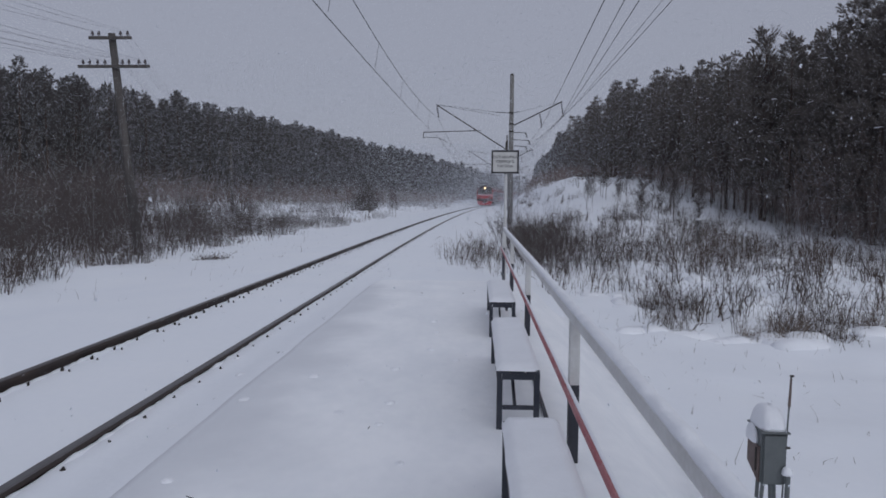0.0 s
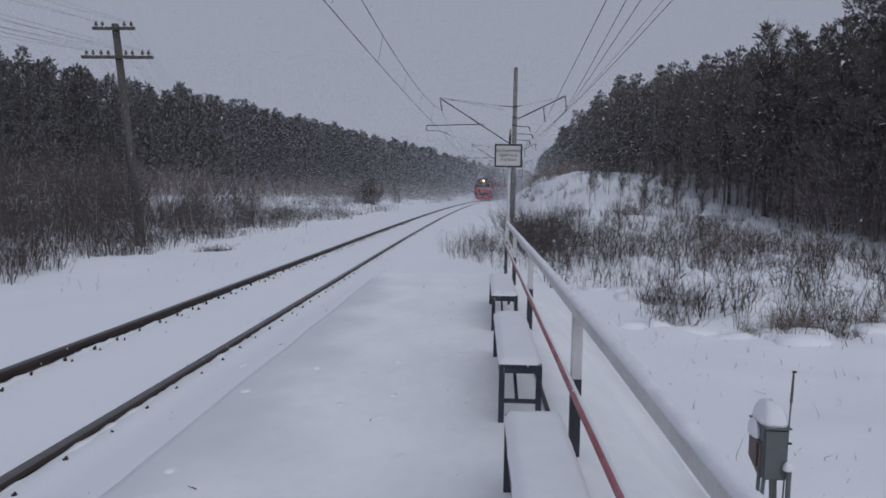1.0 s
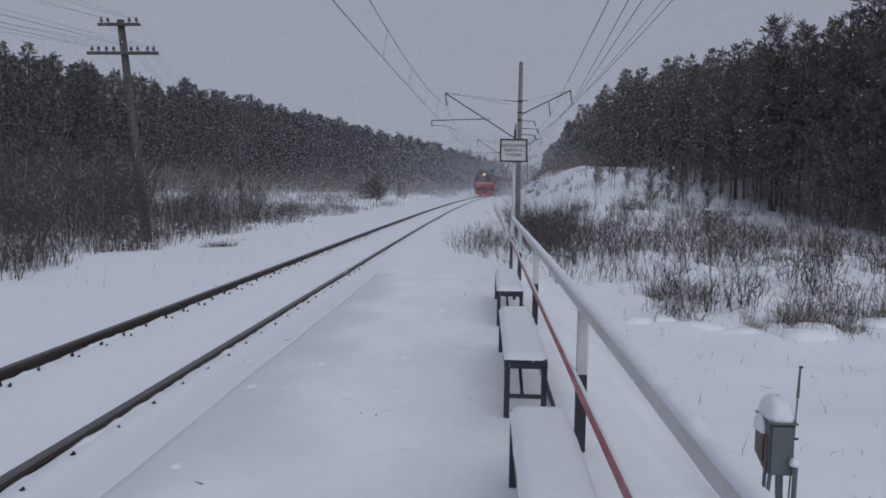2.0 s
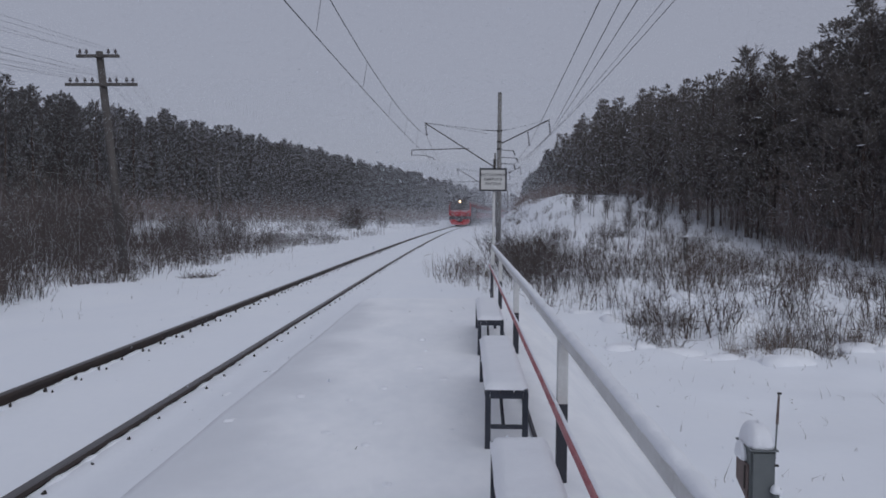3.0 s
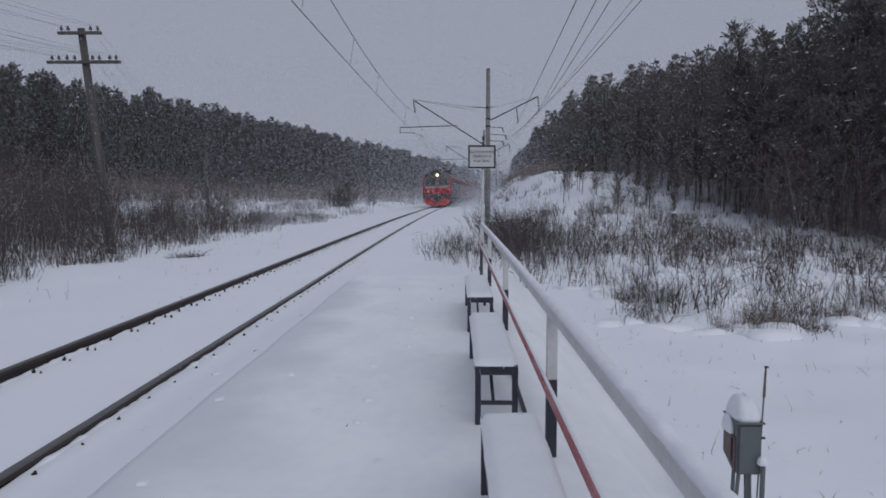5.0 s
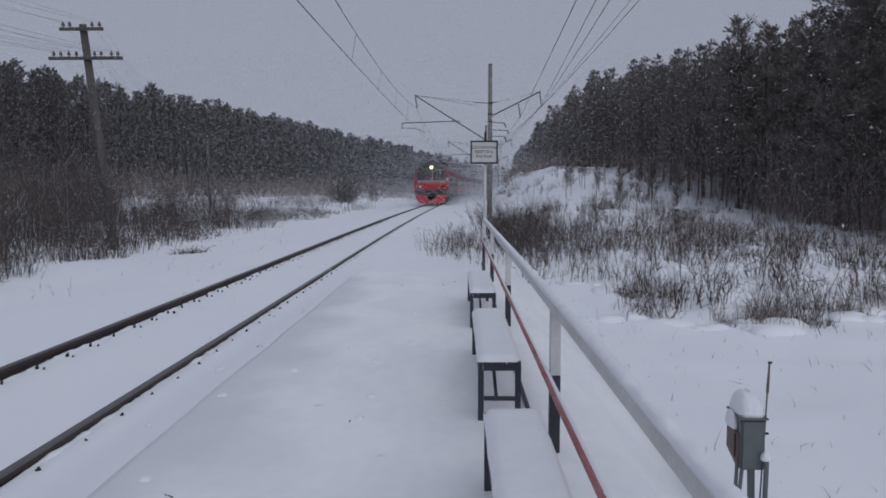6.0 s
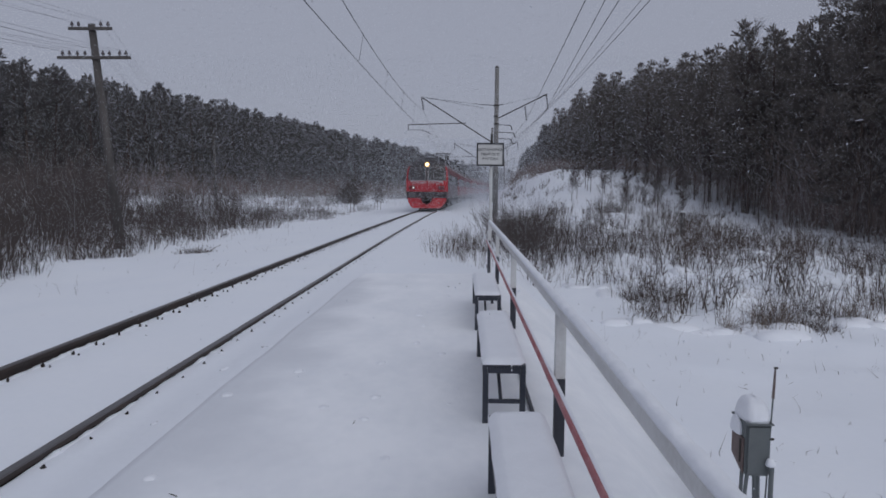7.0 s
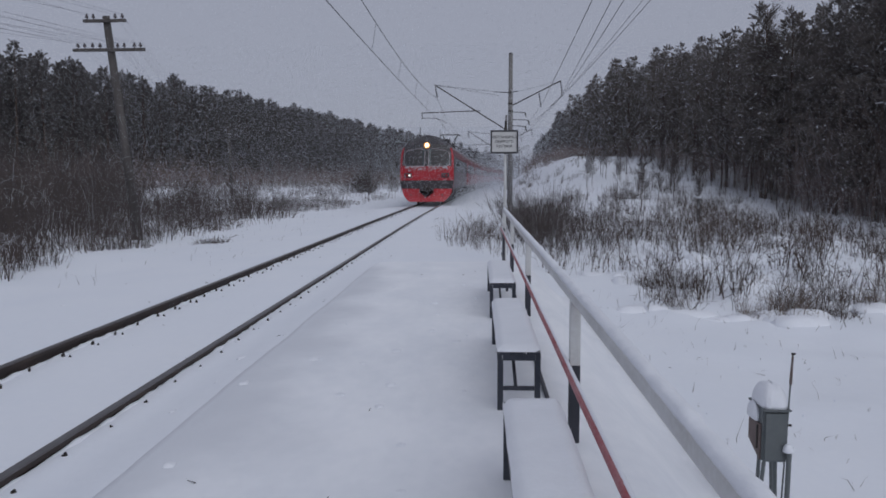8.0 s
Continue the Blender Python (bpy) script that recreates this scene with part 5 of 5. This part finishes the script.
    x, y = r.uniform(1.9, 9, 330), r.uniform(4.5, 14, 330)
    brush("grass_blades", "single grass blades poking out of smooth snow", x, y, 0.06, 0.22, 0.0035, DRY_WEEDS, r, 0.3, 1, 0.3)
    x, y = r.normal(-8.6, 0.28, 130), r.normal(23, 0.2, 130)
    tagged(brush("grass_tuft", "flattened dark grass clump on open snow", x, y, 0.08, 0.25, 0.012, DRY_WEEDS, r, 0.8, 2, 0.4), category="grass")
    x, y = r.uniform(-9.5, -5.5, 60), r.uniform(9, 40, 60)
    brush("grass_blades", "single grass stalks poking out of smooth snow", x, y, 0.08, 0.3, 0.004, DRY_WEEDS, r, 0.2, 1, 0.2)
    x, y = np.concatenate([r.normal(5.7, 0.5, 9), r.uniform(3.0, 9.5, 18)]), np.concatenate([r.normal(12.9, 0.3, 9), r.uniform(13.0, 15.5, 18)])
    clumps("tall_weeds", "tall dead weeds rising out of a snowy tussock", x, y, 8, 0.14, 0.4, 1.0, 0.007, DRY_WEEDS, r, 6, 0.3)
    verts, faces = [], []
    for k in range(44):
        f = r.uniform()
        px, py = 2.8 + 5.2 * f + r.normal(scale=0.15), 12.9 - 1.4 * min(f, 0.5) + 2.4 * max(0, f - 0.5) + r.normal(scale=0.2)
        w = r.uniform(0.10, 0.30)
        v, g = dome(w * r.uniform(1.0, 1.7), w, 0, w * r.uniform(0.4, 0.75), k + 0.3, 14, 5)
        base, pz = len(verts), ground_height(px, py) - 0.3 * w
        verts += [(px + a, py + b, pz + c) for a, b, c in v]
        faces += [tuple(i + base for i in q) for q in g]
    tagged(mesh_part("snow_lumps", verts, faces, SOFT_SNOW, smooth=True), "row of snow lumps over tussocks at the edge of the weeds", "snow", kind="stuff")
    # snow lying in lumps over flattened weeds
    for name, label, spots in (("snow_lumps", "lumps of snow lying over bent weeds", [p for p in zip(*patchy(r, 520, -16, -10.4, 11, 58, 0.4, -0.2, 33.0, left))]), ("snow_lumps", "snow lying on bent weeds towards the far woods", [p for p in zip(*patchy(r, 520, -22, -5, 52, 130, 0.25, -0.2, 37.0, left))]), ("snow_lumps", "rounded lumps of snow over dead grass", [p for p in zip(*patchy(r, 260, 2.2, 15, 12.2, 44, 0.4, -0.2, 35.0, slope))])):
        verts, faces = [], []
        for k, (px, py) in enumerate(spots):
            w = r.uniform(0.12, 0.34) if py > 58 else r.uniform(0.06, 0.20) if px < 0 else r.uniform(0.10, 0.30)
            v, f = dome(w, w * r.uniform(0.6, 1.6), 0, w * r.uniform(0.45, 0.85), k + 0.5, 12, 5)
            base, pz = len(verts), ground_height(px, py) - 0.35 * w
            verts += [(px + a, py + b, pz + c) for a, b, c in v]
            faces += [tuple(i + base for i in g) for g in f]
        tagged(mesh_part(name, verts, faces, SOFT_SNOW, smooth=True), label, "snow", kind="stuff")
    scatter([(bare_tree, 7.6, 41), (bare_tree, 7.0, 42)], [(-10.2, 65.0, 0.42), (-10.6, 66.0, 0.36), (-9.7, 64.4, 0.28), (-10.0, 65.6, 0.4), (-8.5, 74.0, 0.30), (-8.9, 75.0, 0.33)])
    scatter([(bare_tree, 7.8, 43), (bare_tree, 7.2, 44)], [(random.uniform(7.5, 12.5), random.uniform(36, 58), random.uniform(0.22, 0.42)) for _ in range(22)])


build_forests()
build_brush()


# ---- falling snow, and the snow that the train whirls up ----
FALL = 1.1


def build_snowfall():
    r = np.random.default_rng(9)
    c, size = [], []
    # far out the air is thick with fine snow
    for n, y0, y1, lo, hi, left, right, tall in ((330000, 8, 56, 0.00032, 0.00051, -0.76, 0.68, 0.42), (120000, 56, 150, 0.00036, 0.00058, -0.55, 0.26, 0.18), (95000, 150, 400, 0.0004, 0.00065, -0.22, 0.13, 0.07)):
        y = r.uniform(y0, y1, n)
        c.append(np.stack([y * r.uniform(left, right, n), y, r.uniform(0, 1, n) ** 1.5 * (y * tall + 3)], 1))
        size.append(r.uniform(lo, hi, n) * y)
    v, t = flakes(np.concatenate(c), np.concatenate(size), r)
    air = tagged(new("fine_snowfall", tri_mesh("fine_snowfall", v, t, FLAKE)), "fine snow thickening the distant air", "snow", kind="stuff")
    n = 2400
    y = r.uniform(1.6, 14, n)
    c = np.stack([y * r.uniform(-0.75, 0.7, n), y, r.uniform(-0.02, 1, n) * (y * 0.42 + 1.7 + FALL * 8)], 1)
    c = np.repeat(c, 3, 0) + r.normal(scale=0.0012, size=(3 * n, 3))
    v, t = flakes(c, np.repeat(r.uniform(0.0025, 0.0065, n), 3) * np.repeat(0.6 + y / 14, 3), r)
    v[:, 2] = np.repeat(c[:, 2], 3) + (v[:, 2] - np.repeat(c[:, 2], 3)) * 1.7
    near = tagged(new("falling_snow", tri_mesh("falling_snow", v, t, FLAKE)), "light snow falling through the air", "snow", kind="stuff")
    return near, air


def build_plume():
    r = np.random.default_rng(10)
    n = 70000
    y = r.uniform(0, 1, n) ** 0.85 * 110 - 0.3
    grown = np.minimum(1, y / 26 + 0.03)
    side = np.where(r.uniform(size=n) < 0.75, 1, -1)
    x = side * (1.5 + np.abs(r.normal(size=n)) * (0.2 + 1.7 * grown))
    z = -0.1 + np.abs(r.normal(size=n)) * (0.18 + 1.25 * grown)
    x += y ** 2 / (2 * RADIUS)
    v, t = flakes(np.stack([x, y, z], 1), r.uniform(0.013, 0.032, n) * (0.7 + 0.3 * grown), r)
    return tagged(new("snow_plume", tri_mesh("snow_plume", v, t, FLAKE)), "cloud of powder snow whirled up along the train", "snow", kind="stuff")


falling_snow, fine_snowfall = build_snowfall()
snow_plume = build_plume()


# ---- what moves ----
def motions():
    times = [0.5 * i for i in range(17)]
    for ob, k in cars:
        walk(ob, [(t, car_pose(FRONT_AT - SPEED * t + k * (CAR + 0.65))) for t in times])
    walk(snow_plume, [(t, car_pose(FRONT_AT - SPEED * t)) for t in times])
    walk(falling_snow, [(t, pose(0.35 * t, 0, -FALL * t)) for t in (0.0, 4.0, 8.0)])
    walk(fine_snowfall, [(t, pose(0.35 * t, 0, -0.12 * t)) for t in (0.0, 4.0, 8.0)])


motions()
